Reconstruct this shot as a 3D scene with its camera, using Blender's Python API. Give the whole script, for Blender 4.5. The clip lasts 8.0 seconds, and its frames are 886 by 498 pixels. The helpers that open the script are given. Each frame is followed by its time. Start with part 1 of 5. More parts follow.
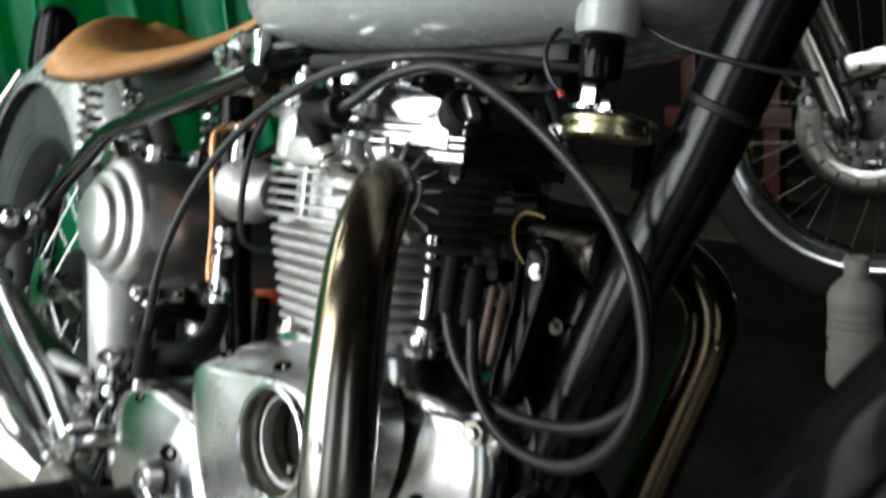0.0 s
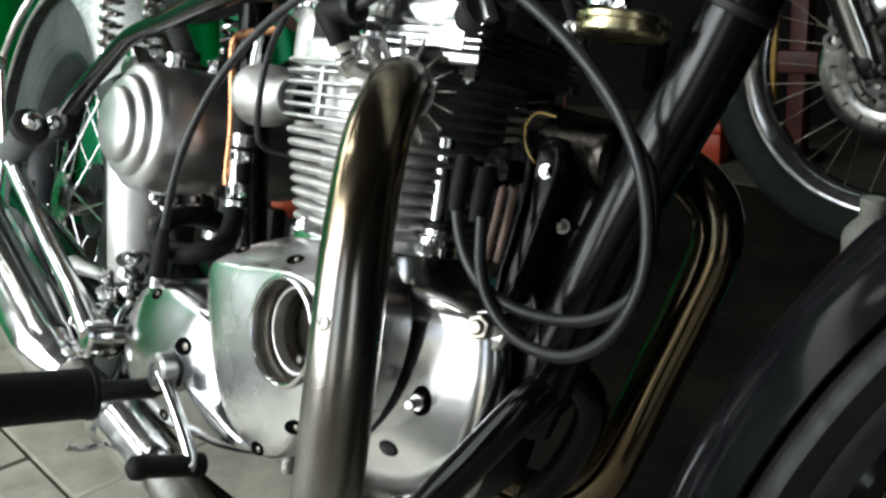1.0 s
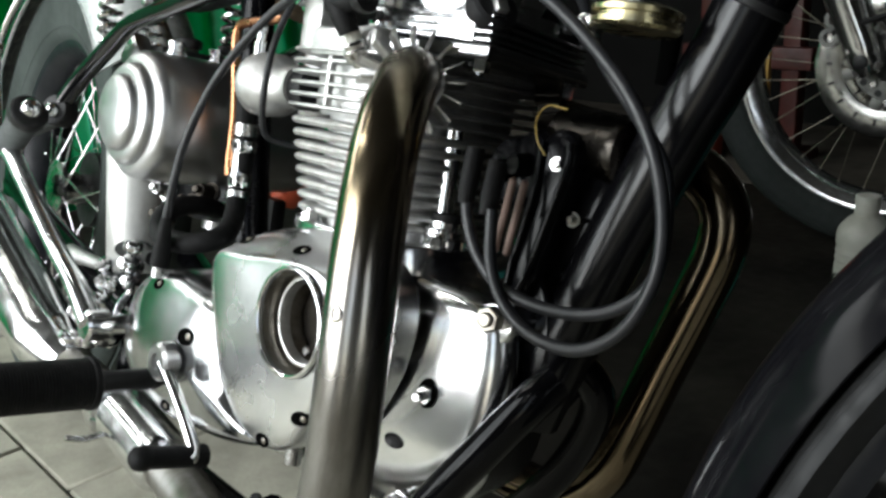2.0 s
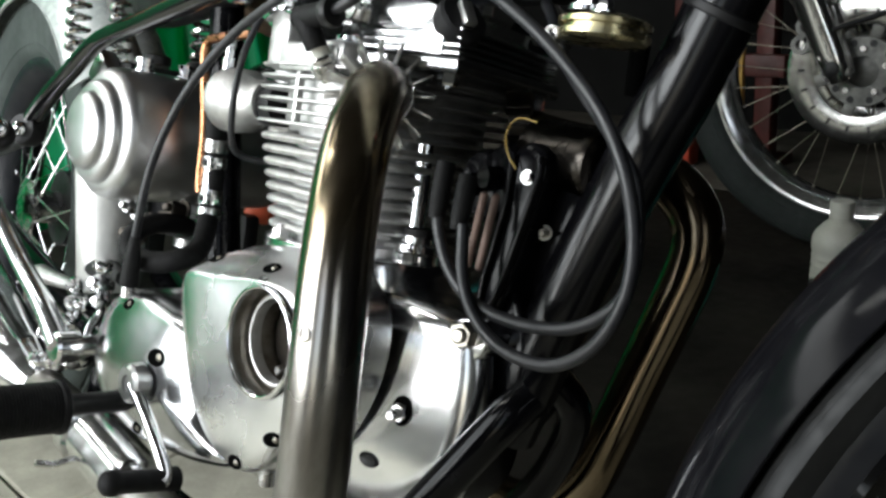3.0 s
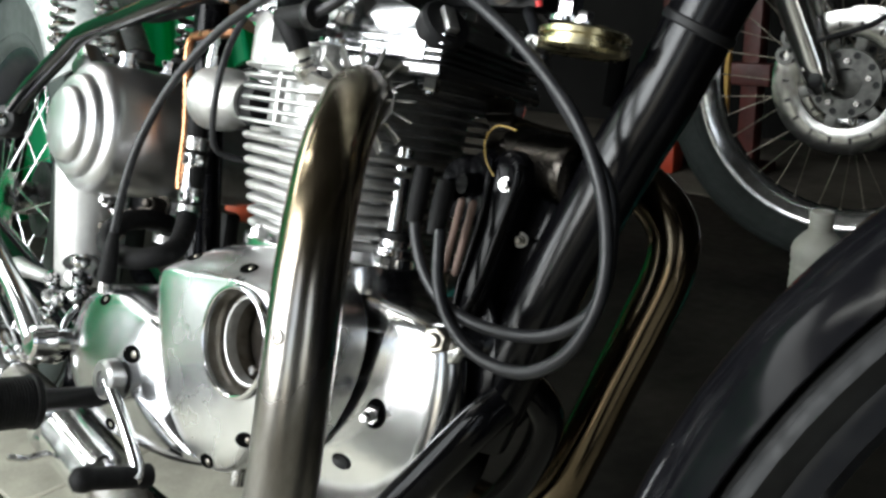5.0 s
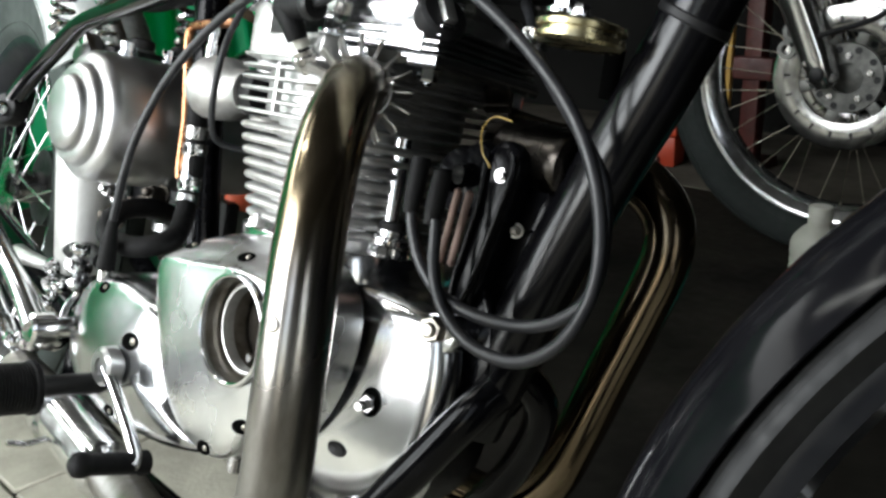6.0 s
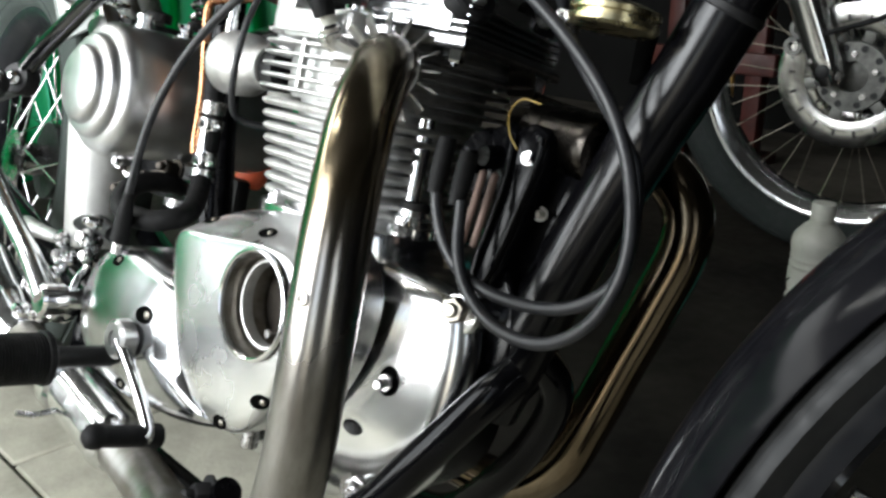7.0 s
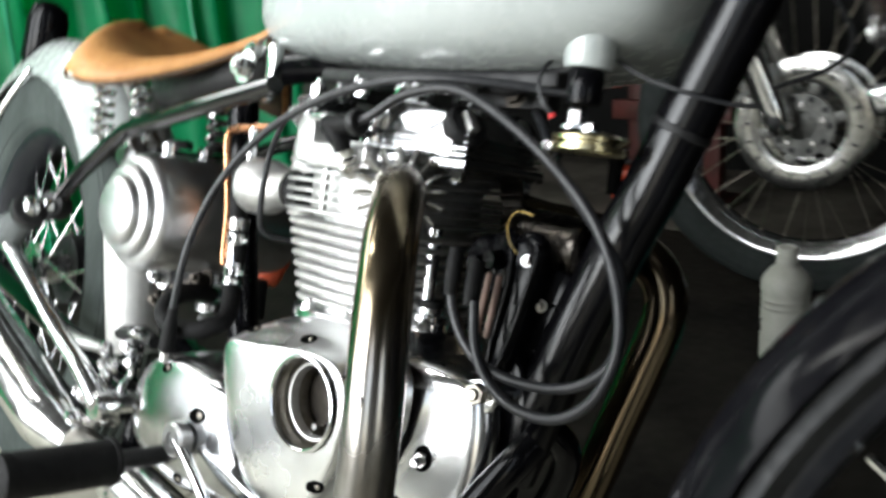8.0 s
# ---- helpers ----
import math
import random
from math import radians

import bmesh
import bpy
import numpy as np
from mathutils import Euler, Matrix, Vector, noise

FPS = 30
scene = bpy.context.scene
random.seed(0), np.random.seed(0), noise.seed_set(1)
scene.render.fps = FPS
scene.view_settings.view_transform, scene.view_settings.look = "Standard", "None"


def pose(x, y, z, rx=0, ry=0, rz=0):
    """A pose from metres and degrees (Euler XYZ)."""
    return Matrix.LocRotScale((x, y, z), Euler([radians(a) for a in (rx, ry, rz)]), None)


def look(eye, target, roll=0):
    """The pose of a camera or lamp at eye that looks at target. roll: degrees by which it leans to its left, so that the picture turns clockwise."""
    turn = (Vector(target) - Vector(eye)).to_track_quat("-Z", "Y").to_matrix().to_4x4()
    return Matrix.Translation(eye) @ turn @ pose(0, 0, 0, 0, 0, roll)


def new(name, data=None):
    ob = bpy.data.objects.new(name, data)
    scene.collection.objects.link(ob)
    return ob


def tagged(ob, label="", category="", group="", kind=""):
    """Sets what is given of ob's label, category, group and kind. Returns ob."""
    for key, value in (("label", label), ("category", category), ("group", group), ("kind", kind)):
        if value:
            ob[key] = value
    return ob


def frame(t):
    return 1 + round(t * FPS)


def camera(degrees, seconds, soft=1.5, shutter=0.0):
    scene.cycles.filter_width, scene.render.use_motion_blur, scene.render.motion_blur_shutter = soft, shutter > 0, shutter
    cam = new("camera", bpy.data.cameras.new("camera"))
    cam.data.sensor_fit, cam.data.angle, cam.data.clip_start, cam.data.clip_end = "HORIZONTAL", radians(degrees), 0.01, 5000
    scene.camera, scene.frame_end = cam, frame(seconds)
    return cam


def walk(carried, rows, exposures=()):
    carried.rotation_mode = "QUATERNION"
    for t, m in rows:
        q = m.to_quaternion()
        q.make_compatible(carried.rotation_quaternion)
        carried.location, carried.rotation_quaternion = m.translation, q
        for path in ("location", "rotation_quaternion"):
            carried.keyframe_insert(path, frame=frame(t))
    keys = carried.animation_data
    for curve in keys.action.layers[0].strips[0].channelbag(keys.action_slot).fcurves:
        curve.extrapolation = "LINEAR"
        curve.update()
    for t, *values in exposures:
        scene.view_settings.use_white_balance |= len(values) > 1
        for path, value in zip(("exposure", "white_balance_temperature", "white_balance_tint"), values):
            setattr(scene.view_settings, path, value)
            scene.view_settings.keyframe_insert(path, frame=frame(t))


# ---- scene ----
# ---------------- camera ----------------
cam = camera(51.8, 8.0, soft=2.8, shutter=0.8)
PATH = [
    (-0.1, (0.5083, -0.2953, 0.6446), (-0.2112, 0.3733, 0.4178), -5.74),
    (0, (0.5223, -0.3040, 0.6509), (-0.1971, 0.3568, 0.4020), -5.13),
    (0.1, (0.5345, -0.3095, 0.6550), (-0.1829, 0.3393, 0.3856), -4.46),
    (0.2, (0.5451, -0.3109, 0.6500), (-0.1697, 0.3244, 0.3576), -4.08),
    (0.3, (0.5436, -0.3162, 0.6312), (-0.1706, 0.3182, 0.3355), -4.04),
    (0.5, (0.5420, -0.3236, 0.6259), (-0.1837, 0.2987, 0.3323), -3.57),
    (1, (0.5377, -0.3150, 0.6234), (-0.1802, 0.3125, 0.3220), -3.71),
    (1.5, (0.5288, -0.3258, 0.6228), (-0.1843, 0.3027, 0.3121), -2.77),
    (3, (0.5260, -0.3141, 0.6234), (-0.1696, 0.3390, 0.3239), -3.54),
    (3.5, (0.5313, -0.3133, 0.6268), (-0.1644, 0.3418, 0.3323), -2.94),
    (4, (0.5316, -0.3162, 0.6302), (-0.1601, 0.3451, 0.3399), -2.46),
    (4.5, (0.5291, -0.3111, 0.6281), (-0.1564, 0.3539, 0.3316), -2.04),
    (6, (0.5364, -0.3113, 0.6278), (-0.1472, 0.3495, 0.3178), -1.45),
    (6.5, (0.5360, -0.3147, 0.6250), (-0.1366, 0.3537, 0.3076), -0.19),
    (7, (0.5226, -0.3275, 0.6232), (-0.1507, 0.3382, 0.3012), 0.44),
    (7.5, (0.5222, -0.3373, 0.6455), (-0.1596, 0.3306, 0.3471), -1.31),
    (7.6, (0.5315, -0.3454, 0.6552), (-0.1615, 0.3172, 0.3714), -1.85),
    (7.7, (0.5425, -0.3599, 0.6660), (-0.1559, 0.3025, 0.3949), -2.24),
    (7.8, (0.5473, -0.3753, 0.6729), (-0.1399, 0.2998, 0.4047), -2.18),
    (7.9, (0.5530, -0.3892, 0.6814), (-0.1208, 0.2967, 0.4066), -2.09),
    (8, (0.5674, -0.4084, 0.6887), (-0.0990, 0.2867, 0.4188), -3.74),
    (8.1, (0.5818, -0.4275, 0.6960), (-0.0770, 0.2766, 0.4310), -5.38),
]
walk(cam, [(t, look(eye, target, roll)) for t, eye, target, roll in PATH], exposures=((0.0, 1.12, 6450, 6), (0.5, 1.24, 6450, 6), (1.5, 1.34, 6450, 6), (3.0, 1.50, 6450, 7), (4.5, 1.68, 6450, 7), (7.0, 1.82, 6450, 8), (8.0, 1.88, 6450, 8)))

# ---------------- light ----------------
world = bpy.data.worlds.new("world")
scene.world = world
world.use_nodes = True
sky = world.node_tree.nodes.new("ShaderNodeTexSky")
sky.sky_type = "NISHITA"
sky.sun_disc = False
sky.sun_elevation = radians(45)
sky.sun_rotation = radians(180)
world.node_tree.links.new(sky.outputs[0], world.node_tree.nodes["Background"].inputs[0])
world.node_tree.nodes["Background"].inputs[1].default_value = 0.05


def area_lamp(name, m, sx, sy, watts, colour):
    data = bpy.data.lights.new(name, "AREA")
    data.shape, data.size, data.size_y, data.energy, data.color = "RECTANGLE", sx, sy, watts, colour
    ob = new(name, data)
    ob.matrix_world = m
    return ob


# daylight through unseen openings: the wide window and the open half door beside the bike's tail, the tall window, the
# high window over the tarpaulin and the side door; and an unseen tube lamp added on the ceiling above the tail
area_lamp("wide_window_daylight", look((-1.72, -1.93, 1.22), (-1.50, 0.0, 0.80)), 1.16, 1.66, 16.0, (0.97, 0.985, 1.0))
area_lamp("half_door_daylight", look((-0.46, -1.93, 1.22), (-0.40, 0.0, 0.80)), 1.06, 1.66, 23.0, (0.98, 0.99, 1.0))
area_lamp("window_daylight", look((0.95, -1.93, 0.98), (0.80, 0.0, 0.8)), 0.56, 1.8, 0.9, (1.0, 0.99, 0.96))
area_lamp("side_door_daylight", look((2.73, -1.17, 0.90), (0.0, -0.6, 0.80)), 0.6, 1.6, 1.6, (1.0, 0.98, 0.94))
area_lamp("high_window_daylight", look((-3.03, -0.75, 1.93), (0.0, -0.35, 0.7)), 1.9, 0.80, 15.0, (1.0, 1.0, 0.98))
area_lamp("unseen_tube_light", look((-1.75, -0.75, 2.36), (-1.6, -0.75, 0.0)), 0.08, 1.3, 3.5, (1.0, 0.99, 0.95))

# ---------------- materials ----------------
def material(name, colour, rough=0.5, metal=0.0, other=None, scale=30.0, detail=4.0, mix=(0.4, 0.65), rough2=None, bump=0.0,
             bump_scale=200.0, coat=0.0, stretch=(1, 1, 1), random_tone=0.0, transmission=0.0, sheen=0.0, spec=0.5):
    m = bpy.data.materials.new(name)
    m.use_nodes = True
    nt = m.node_tree
    b = nt.nodes["Principled BSDF"]
    b.inputs["Metallic"].default_value = metal
    b.inputs["Coat Weight"].default_value = coat
    b.inputs["Coat Roughness"].default_value = 0.06
    b.inputs["Transmission Weight"].default_value = transmission
    b.inputs["Sheen Weight"].default_value = sheen
    b.inputs["Specular IOR Level"].default_value = spec
    tc = nt.nodes.new("ShaderNodeTexCoord")
    mp = nt.nodes.new("ShaderNodeMapping")
    mp.inputs["Scale"].default_value = stretch
    nt.links.new(tc.outputs["Object"], mp.inputs[0])
    n1 = nt.nodes.new("ShaderNodeTexNoise")
    n1.inputs["Scale"].default_value, n1.inputs["Detail"].default_value = scale, detail
    n1.inputs["Roughness"].default_value = 0.62
    nt.links.new(mp.outputs[0], n1.inputs["Vector"])
    ramp = nt.nodes.new("ShaderNodeMapRange")
    ramp.inputs["From Min"].default_value, ramp.inputs["From Max"].default_value = mix
    nt.links.new(n1.outputs["Fac"], ramp.inputs["Value"])
    cm = nt.nodes.new("ShaderNodeMix")
    cm.data_type = "RGBA"
    cm.inputs["A"].default_value = (*colour, 1)
    cm.inputs["B"].default_value = (*(other or [c * 0.75 for c in colour]), 1)
    nt.links.new(ramp.outputs[0], cm.inputs["Factor"])
    last = cm.outputs["Result"]
    if random_tone:
        info = nt.nodes.new("ShaderNodeObjectInfo")
        rr = nt.nodes.new("ShaderNodeMapRange")
        rr.inputs["To Min"].default_value, rr.inputs["To Max"].default_value = 1 - random_tone, 1 + random_tone
        nt.links.new(info.outputs["Random"], rr.inputs["Value"])
        hv = nt.nodes.new("ShaderNodeHueSaturation")
        nt.links.new(last, hv.inputs["Color"])
        nt.links.new(rr.outputs[0], hv.inputs["Value"])
        last = hv.outputs[0]
    nt.links.new(last, b.inputs["Base Color"])
    n2 = nt.nodes.new("ShaderNodeTexNoise")
    n2.inputs["Scale"].default_value, n2.inputs["Detail"].default_value = bump_scale * 0.35, 5.0
    nt.links.new(mp.outputs[0], n2.inputs["Vector"])
    r2 = nt.nodes.new("ShaderNodeMapRange")
    r2.inputs["From Min"].default_value, r2.inputs["From Max"].default_value = 0.35, 0.7
    r2.inputs["To Min"].default_value = rough
    r2.inputs["To Max"].default_value = rough2 if rough2 is not None else min(1.0, rough * 1.4)
    nt.links.new(n2.outputs["Fac"], r2.inputs["Value"])
    nt.links.new(r2.outputs[0], b.inputs["Roughness"])
    if bump:
        n3 = nt.nodes.new("ShaderNodeTexNoise")
        n3.inputs["Scale"].default_value, n3.inputs["Detail"].default_value = bump_scale, 3.0
        nt.links.new(mp.outputs[0], n3.inputs["Vector"])
        bp = nt.nodes.new("ShaderNodeBump")
        bp.inputs["Strength"].default_value, bp.inputs["Distance"].default_value = bump, 0.002
        nt.links.new(n3.outputs["Fac"], bp.inputs["Height"])
        nt.links.new(bp.outputs[0], b.inputs["Normal"])
    return m


CHROME = material("chrome", (0.80, 0.81, 0.82), 0.11, 1.0, (0.70, 0.70, 0.70), 60, rough2=0.22)

def heat_tinted():
    """Chrome that is straw and brown near the head and plain, dull, scratched and darker lower down."""
    m = material("heat_tinted_chrome", (0.50, 0.485, 0.46), 0.14, 1.0, (0.30, 0.28, 0.25), 34, 10.0, mix=(0.40, 0.60), rough2=0.28, bump=0.10, bump_scale=42, stretch=(1, 1, 0.3))
    nt = m.node_tree
    b = nt.nodes["Principled BSDF"]
    plain = b.inputs["Base Color"].links[0].from_socket
    tc = nt.nodes.new("ShaderNodeTexCoord")
    xyz = nt.nodes.new("ShaderNodeSeparateXYZ")
    nt.links.new(tc.outputs["Object"], xyz.inputs[0])
    blot = nt.nodes.new("ShaderNodeTexNoise")
    blot.inputs["Scale"].default_value, blot.inputs["Detail"].default_value = 16.0, 4.0
    nt.links.new(tc.outputs["Object"], blot.inputs["Vector"])
    shift = nt.nodes.new("ShaderNodeMath")
    shift.operation = "MULTIPLY_ADD"
    shift.inputs[1].default_value = 0.14
    nt.links.new(blot.outputs["Fac"], shift.inputs[0])
    nt.links.new(xyz.outputs["Z"], shift.inputs[2])
    heat = nt.nodes.new("ShaderNodeMapRange")
    heat.inputs["From Min"].default_value, heat.inputs["From Max"].default_value = 0.44, 0.60
    nt.links.new(shift.outputs[0], heat.inputs["Value"])
    ramp = nt.nodes.new("ShaderNodeValToRGB")
    ramp.color_ramp.elements[0].color = (1, 1, 1, 1)
    ramp.color_ramp.elements[1].color = (0.50, 0.42, 0.32, 1)
    mid = ramp.color_ramp.elements.new(0.45)
    mid.color = (0.88, 0.76, 0.55, 1)
    nt.links.new(heat.outputs[0], ramp.inputs[0])
    mul = nt.nodes.new("ShaderNodeMix")
    mul.data_type, mul.blend_type = "RGBA", "MULTIPLY"
    mul.inputs["Factor"].default_value = 1.0
    nt.links.new(plain, mul.inputs["A"])
    nt.links.new(ramp.outputs[0], mul.inputs["B"])
    nt.links.new(mul.outputs["Result"], b.inputs["Base Color"])
    rough = b.inputs["Roughness"].links[0].from_socket
    low = nt.nodes.new("ShaderNodeMapRange")
    low.inputs["From Min"].default_value, low.inputs["From Max"].default_value = 0.30, 0.42
    low.inputs["To Min"].default_value, low.inputs["To Max"].default_value = 0.16, 0.0
    nt.links.new(xyz.outputs["Z"], low.inputs["Value"])
    add = nt.nodes.new("ShaderNodeMath")
    nt.links.new(rough, add.inputs[0])
    nt.links.new(low.outputs[0], add.inputs[1])
    nt.links.new(add.outputs[0], b.inputs["Roughness"])
    # Base colour falls to 0.62 of itself lower down the pipe.
    worn = nt.nodes.new("ShaderNodeMapRange")
    worn.inputs["From Min"].default_value, worn.inputs["From Max"].default_value = 0.42, 0.50
    worn.inputs["To Min"].default_value, worn.inputs["To Max"].default_value = 0.62, 1.0
    nt.links.new(shift.outputs[0], worn.inputs["Value"])
    dull = nt.nodes.new("ShaderNodeMix")
    dull.data_type, dull.blend_type = "RGBA", "MULTIPLY"
    dull.inputs["Factor"].default_value = 1.0
    nt.links.new(mul.outputs["Result"], dull.inputs["A"])
    nt.links.new(worn.outputs[0], dull.inputs["B"])
    nt.links.new(dull.outputs["Result"], b.inputs["Base Color"])
    return m


HEADER = heat_tinted()
# Brown tint, and darker than the right pipe to put its shade into colour.
DARKPIPE = material("heat_browned_shaded_chrome", (0.19, 0.152, 0.105), 0.09, 1.0, (0.10, 0.075, 0.045), 14, 8.0, mix=(0.4, 0.66), rough2=0.2, stretch=(1, 1, 0.35))
POLISHED = material("polished_aluminium", (0.78, 0.79, 0.80), 0.13, 1.0, (0.64, 0.65, 0.66), 26, 8.0, rough2=0.24, bump=0.14, bump_scale=34)
ROCKER = material("worn_polished_alloy", (0.54, 0.55, 0.56), 0.14, 1.0, (0.38, 0.385, 0.39), 40, 8.0, rough2=0.28, bump=0.14, bump_scale=34)
PALE = material("pale_satin_alloy", (0.72, 0.72, 0.70), 0.42, 0.55, (0.62, 0.62, 0.60), 30, rough2=0.52)
COVERALLOY = material("buffed_aluminium", (0.80, 0.81, 0.82), 0.22, 1.0, (0.68, 0.69, 0.70), 26, 8.0, rough2=0.34, bump=0.14, bump_scale=34)
TANKALLOY = material("dull_brushed_alloy", (0.54, 0.545, 0.545), 0.33, 1.0, (0.48, 0.48, 0.48), 40, rough2=0.42)
BRUSHED = material("brushed_aluminium", (0.50, 0.50, 0.50), 0.26, 1.0, (0.36, 0.36, 0.36), 35, rough2=0.42, bump=0.05, bump_scale=160, stretch=(1, 0.15, 1))
CAST = material("cast_aluminium", (0.66, 0.66, 0.65), 0.40, 1.0, (0.50, 0.50, 0.49), 60, rough2=0.58, bump=0.25, bump_scale=600)
DISC = material("ground_steel", (0.50, 0.50, 0.48), 0.15, 1.0, (0.26, 0.26, 0.25), 24, mix=(0.3, 0.75), rough2=0.26)
CARRIER = material("dull_carrier_alloy", (0.16, 0.16, 0.15), 0.5, 0.8, (0.10, 0.10, 0.095), 60, rough2=0.65)
COILCASE = material("coil_case", (0.050, 0.045, 0.040), 0.20, 1.0, (0.026, 0.023, 0.020), 60, rough2=0.34)
STEEL = material("zinc_plated_steel", (0.64, 0.64, 0.64), 0.18, 1.0, (0.55, 0.54, 0.53), 40, rough2=0.34)
GOLD = material("yellow_passivated_steel", (0.52, 0.45, 0.25), 0.2, 1.0, (0.36, 0.33, 0.22), 60, rough2=0.4)
COPPER = material("copper", (0.52, 0.25, 0.13), 0.22, 1.0, (0.38, 0.18, 0.09), 60, rough2=0.38)
BLACK = material("black_enamel", (0.002, 0.002, 0.0024), 0.10, 0.0, (0.004, 0.004, 0.005), 40, rough2=0.18, spec=0.13, bump=0.03, bump_scale=60)
FRAMEBLACK = material("scratched_frame_enamel", (0.0022, 0.0022, 0.0027), 0.19, 0.0, (0.0035, 0.0035, 0.0045), 60, rough2=0.25, spec=0.32, bump=0.04, bump_scale=90)
GUARD = material("mudguard_enamel", (0.004, 0.004, 0.005), 0.08, 0.0, (0.007, 0.007, 0.008), 30, rough2=0.16, spec=0.05)
ROSEFIN = material("dulled_chrome", (0.66, 0.65, 0.62), 0.26, 1.0, (0.5, 0.48, 0.45), 60, rough2=0.4)
OLDSPOKE = material("tarnished_spoke", (0.24, 0.22, 0.18), 0.35, 1.0, (0.13, 0.115, 0.09), 60, rough2=0.5)
# Near-black that paints the shade in recesses, slots and behind the horn.
SHADEBLACK = material("shade_black", (0.0012, 0.0012, 0.0012), 0.9, 0.0, (0.002, 0.002, 0.002), 60, spec=0.02)
FORK = material("satin_fork_alloy", (0.86, 0.86, 0.86), 0.15, 1.0, (0.80, 0.80, 0.80), 12, rough2=0.20)
GLOSS = material("glossy_black_enamel", (0.003, 0.003, 0.0035), 0.07, 0.0, (0.005, 0.005, 0.006), 40, rough2=0.14, spec=0.75)
BLACKSAT = material("satin_black", (0.008, 0.008, 0.009), 0.42, 0.0, (0.014, 0.014, 0.014), 60, rough2=0.6, spec=0.3)
RUBBER = material("black_rubber", (0.004, 0.004, 0.0045), 0.6, 0.0, (0.007, 0.007, 0.007), 90, spec=0.2, rough2=0.75, bump=0.12, bump_scale=500)
CABLE = material("cable_sheath", (0.011, 0.012, 0.014), 0.36, 0.0, (0.020, 0.020, 0.022), 90, rough2=0.5, spec=0.4)
GREYRUBBER = material("worn_grey_rubber", (0.09, 0.10, 0.10), 0.6, 0.0, (0.06, 0.065, 0.065), 60, rough2=0.8, bump=0.15, bump_scale=400)
TYRE = material("tyre_rubber", (0.013, 0.0135, 0.014), 0.5, 0.0, (0.021, 0.022, 0.023), 30, rough2=0.72, spec=0.3, bump=0.08, bump_scale=300)
OLDTYRE = material("dusty_tyre_rubber", (0.015, 0.019, 0.018), 0.7, 0.0, (0.010, 0.013, 0.012), 12, spec=0.25, rough2=0.88, bump=0.08, bump_scale=200)
# Paler and greener; light off the tarpaulin is put into the rubber's colour.
PALETYRE = material("pale_green_lit_tyre_rubber", (0.050, 0.060, 0.056), 0.75, 0.0, (0.034, 0.042, 0.039), 12, spec=0.25, rough2=0.9, bump=0.08, bump_scale=200)
GREY = material("grey_enamel", (0.40, 0.43, 0.42), 0.22, 0.0, (0.36, 0.39, 0.38), 10, coat=0.4, rough2=0.32)
LEATHER = material("tan_leather", (0.56, 0.28, 0.09), 0.4, 0.0, (0.42, 0.19, 0.06), 22, rough2=0.6, bump=0.3, bump_scale=700)
DARKLEATHER = material("dark_leather", (0.05, 0.028, 0.015), 0.55, 0.0, (0.08, 0.045, 0.02), 40, bump=0.3, bump_scale=500)
PLASTIC = material("milky_plastic", (0.46, 0.46, 0.41), 0.4, 0.0, (0.38, 0.38, 0.33), 20, rough2=0.55)
TARP = material("green_tarpaulin", (0.010, 0.42, 0.17), 0.4, 0.0, (0.008, 0.32, 0.13), 5, rough2=0.6, bump=0.2, bump_scale=120)


def let_through(m, colour, share):
    """Thin cloth: part of the light that falls on its back shows on its face."""
    nt = m.node_tree
    back = nt.nodes.new("ShaderNodeBsdfTranslucent")
    back.inputs["Color"].default_value = (*colour, 1)
    both = nt.nodes.new("ShaderNodeMixShader")
    both.inputs["Fac"].default_value = share
    nt.links.new(nt.nodes["Principled BSDF"].outputs[0], both.inputs[1])
    nt.links.new(back.outputs[0], both.inputs[2])
    nt.links.new(both.outputs[0], nt.nodes["Material Output"].inputs["Surface"])


let_through(TARP, (0.02, 0.62, 0.24), 0.45)
# Paler green that paints the light along the tarpaulin's folds.
FOLDLIGHT = material("pale_green_fold_light", (0.06, 0.50, 0.27), 0.35, 0.0, (0.04, 0.42, 0.22), 20)
RED = material("red_oxide_paint", (0.060, 0.008, 0.0045), 0.5, 0.0, (0.032, 0.005, 0.003), 14, rough2=0.7)
REDBOX = material("orange_red_enamel", (0.45, 0.05, 0.015), 0.35, 0.0, (0.33, 0.035, 0.012), 14, rough2=0.5)
ORANGE = material("orange_plastic", (0.75, 0.13, 0.05), 0.4, 0.0, (0.6, 0.09, 0.04), 30)
YELLOW = material("yellow_paint", (0.42, 0.25, 0.04), 0.5, 0.0, (0.3, 0.17, 0.03), 30)
TEAL = material("teal_plastic", (0.02, 0.18, 0.16), 0.5, 0.0, (0.016, 0.14, 0.12), 20)
PAVER = material("concrete_paver", (0.40, 0.385, 0.315), 0.8, 0.0, (0.25, 0.24, 0.195), 9, 8.0, rough2=0.92, bump=0.35, bump_scale=160, random_tone=0.1)
JOINT = material("joint_sand", (0.035, 0.032, 0.027), 0.9, 0.0, (0.02, 0.018, 0.015), 60, bump=0.3, bump_scale=200)
SLAB = material("worn_concrete", (0.11, 0.099, 0.082), 0.8, 0.0, (0.035, 0.031, 0.026), 3, 9.0, mix=(0.40, 0.66), rough2=0.95, bump=0.2, bump_scale=120, spec=0.1)
# Near-black copy of the concrete; shade behind the bike is in its colour.
SHADESLAB = material("shade_dark_concrete", (0.026, 0.0235, 0.0195), 0.75, 0.0, (0.006, 0.0054, 0.0047), 3, 9.0, mix=(0.38, 0.64), rough2=0.9, bump=0.2, bump_scale=120, spec=0.1)
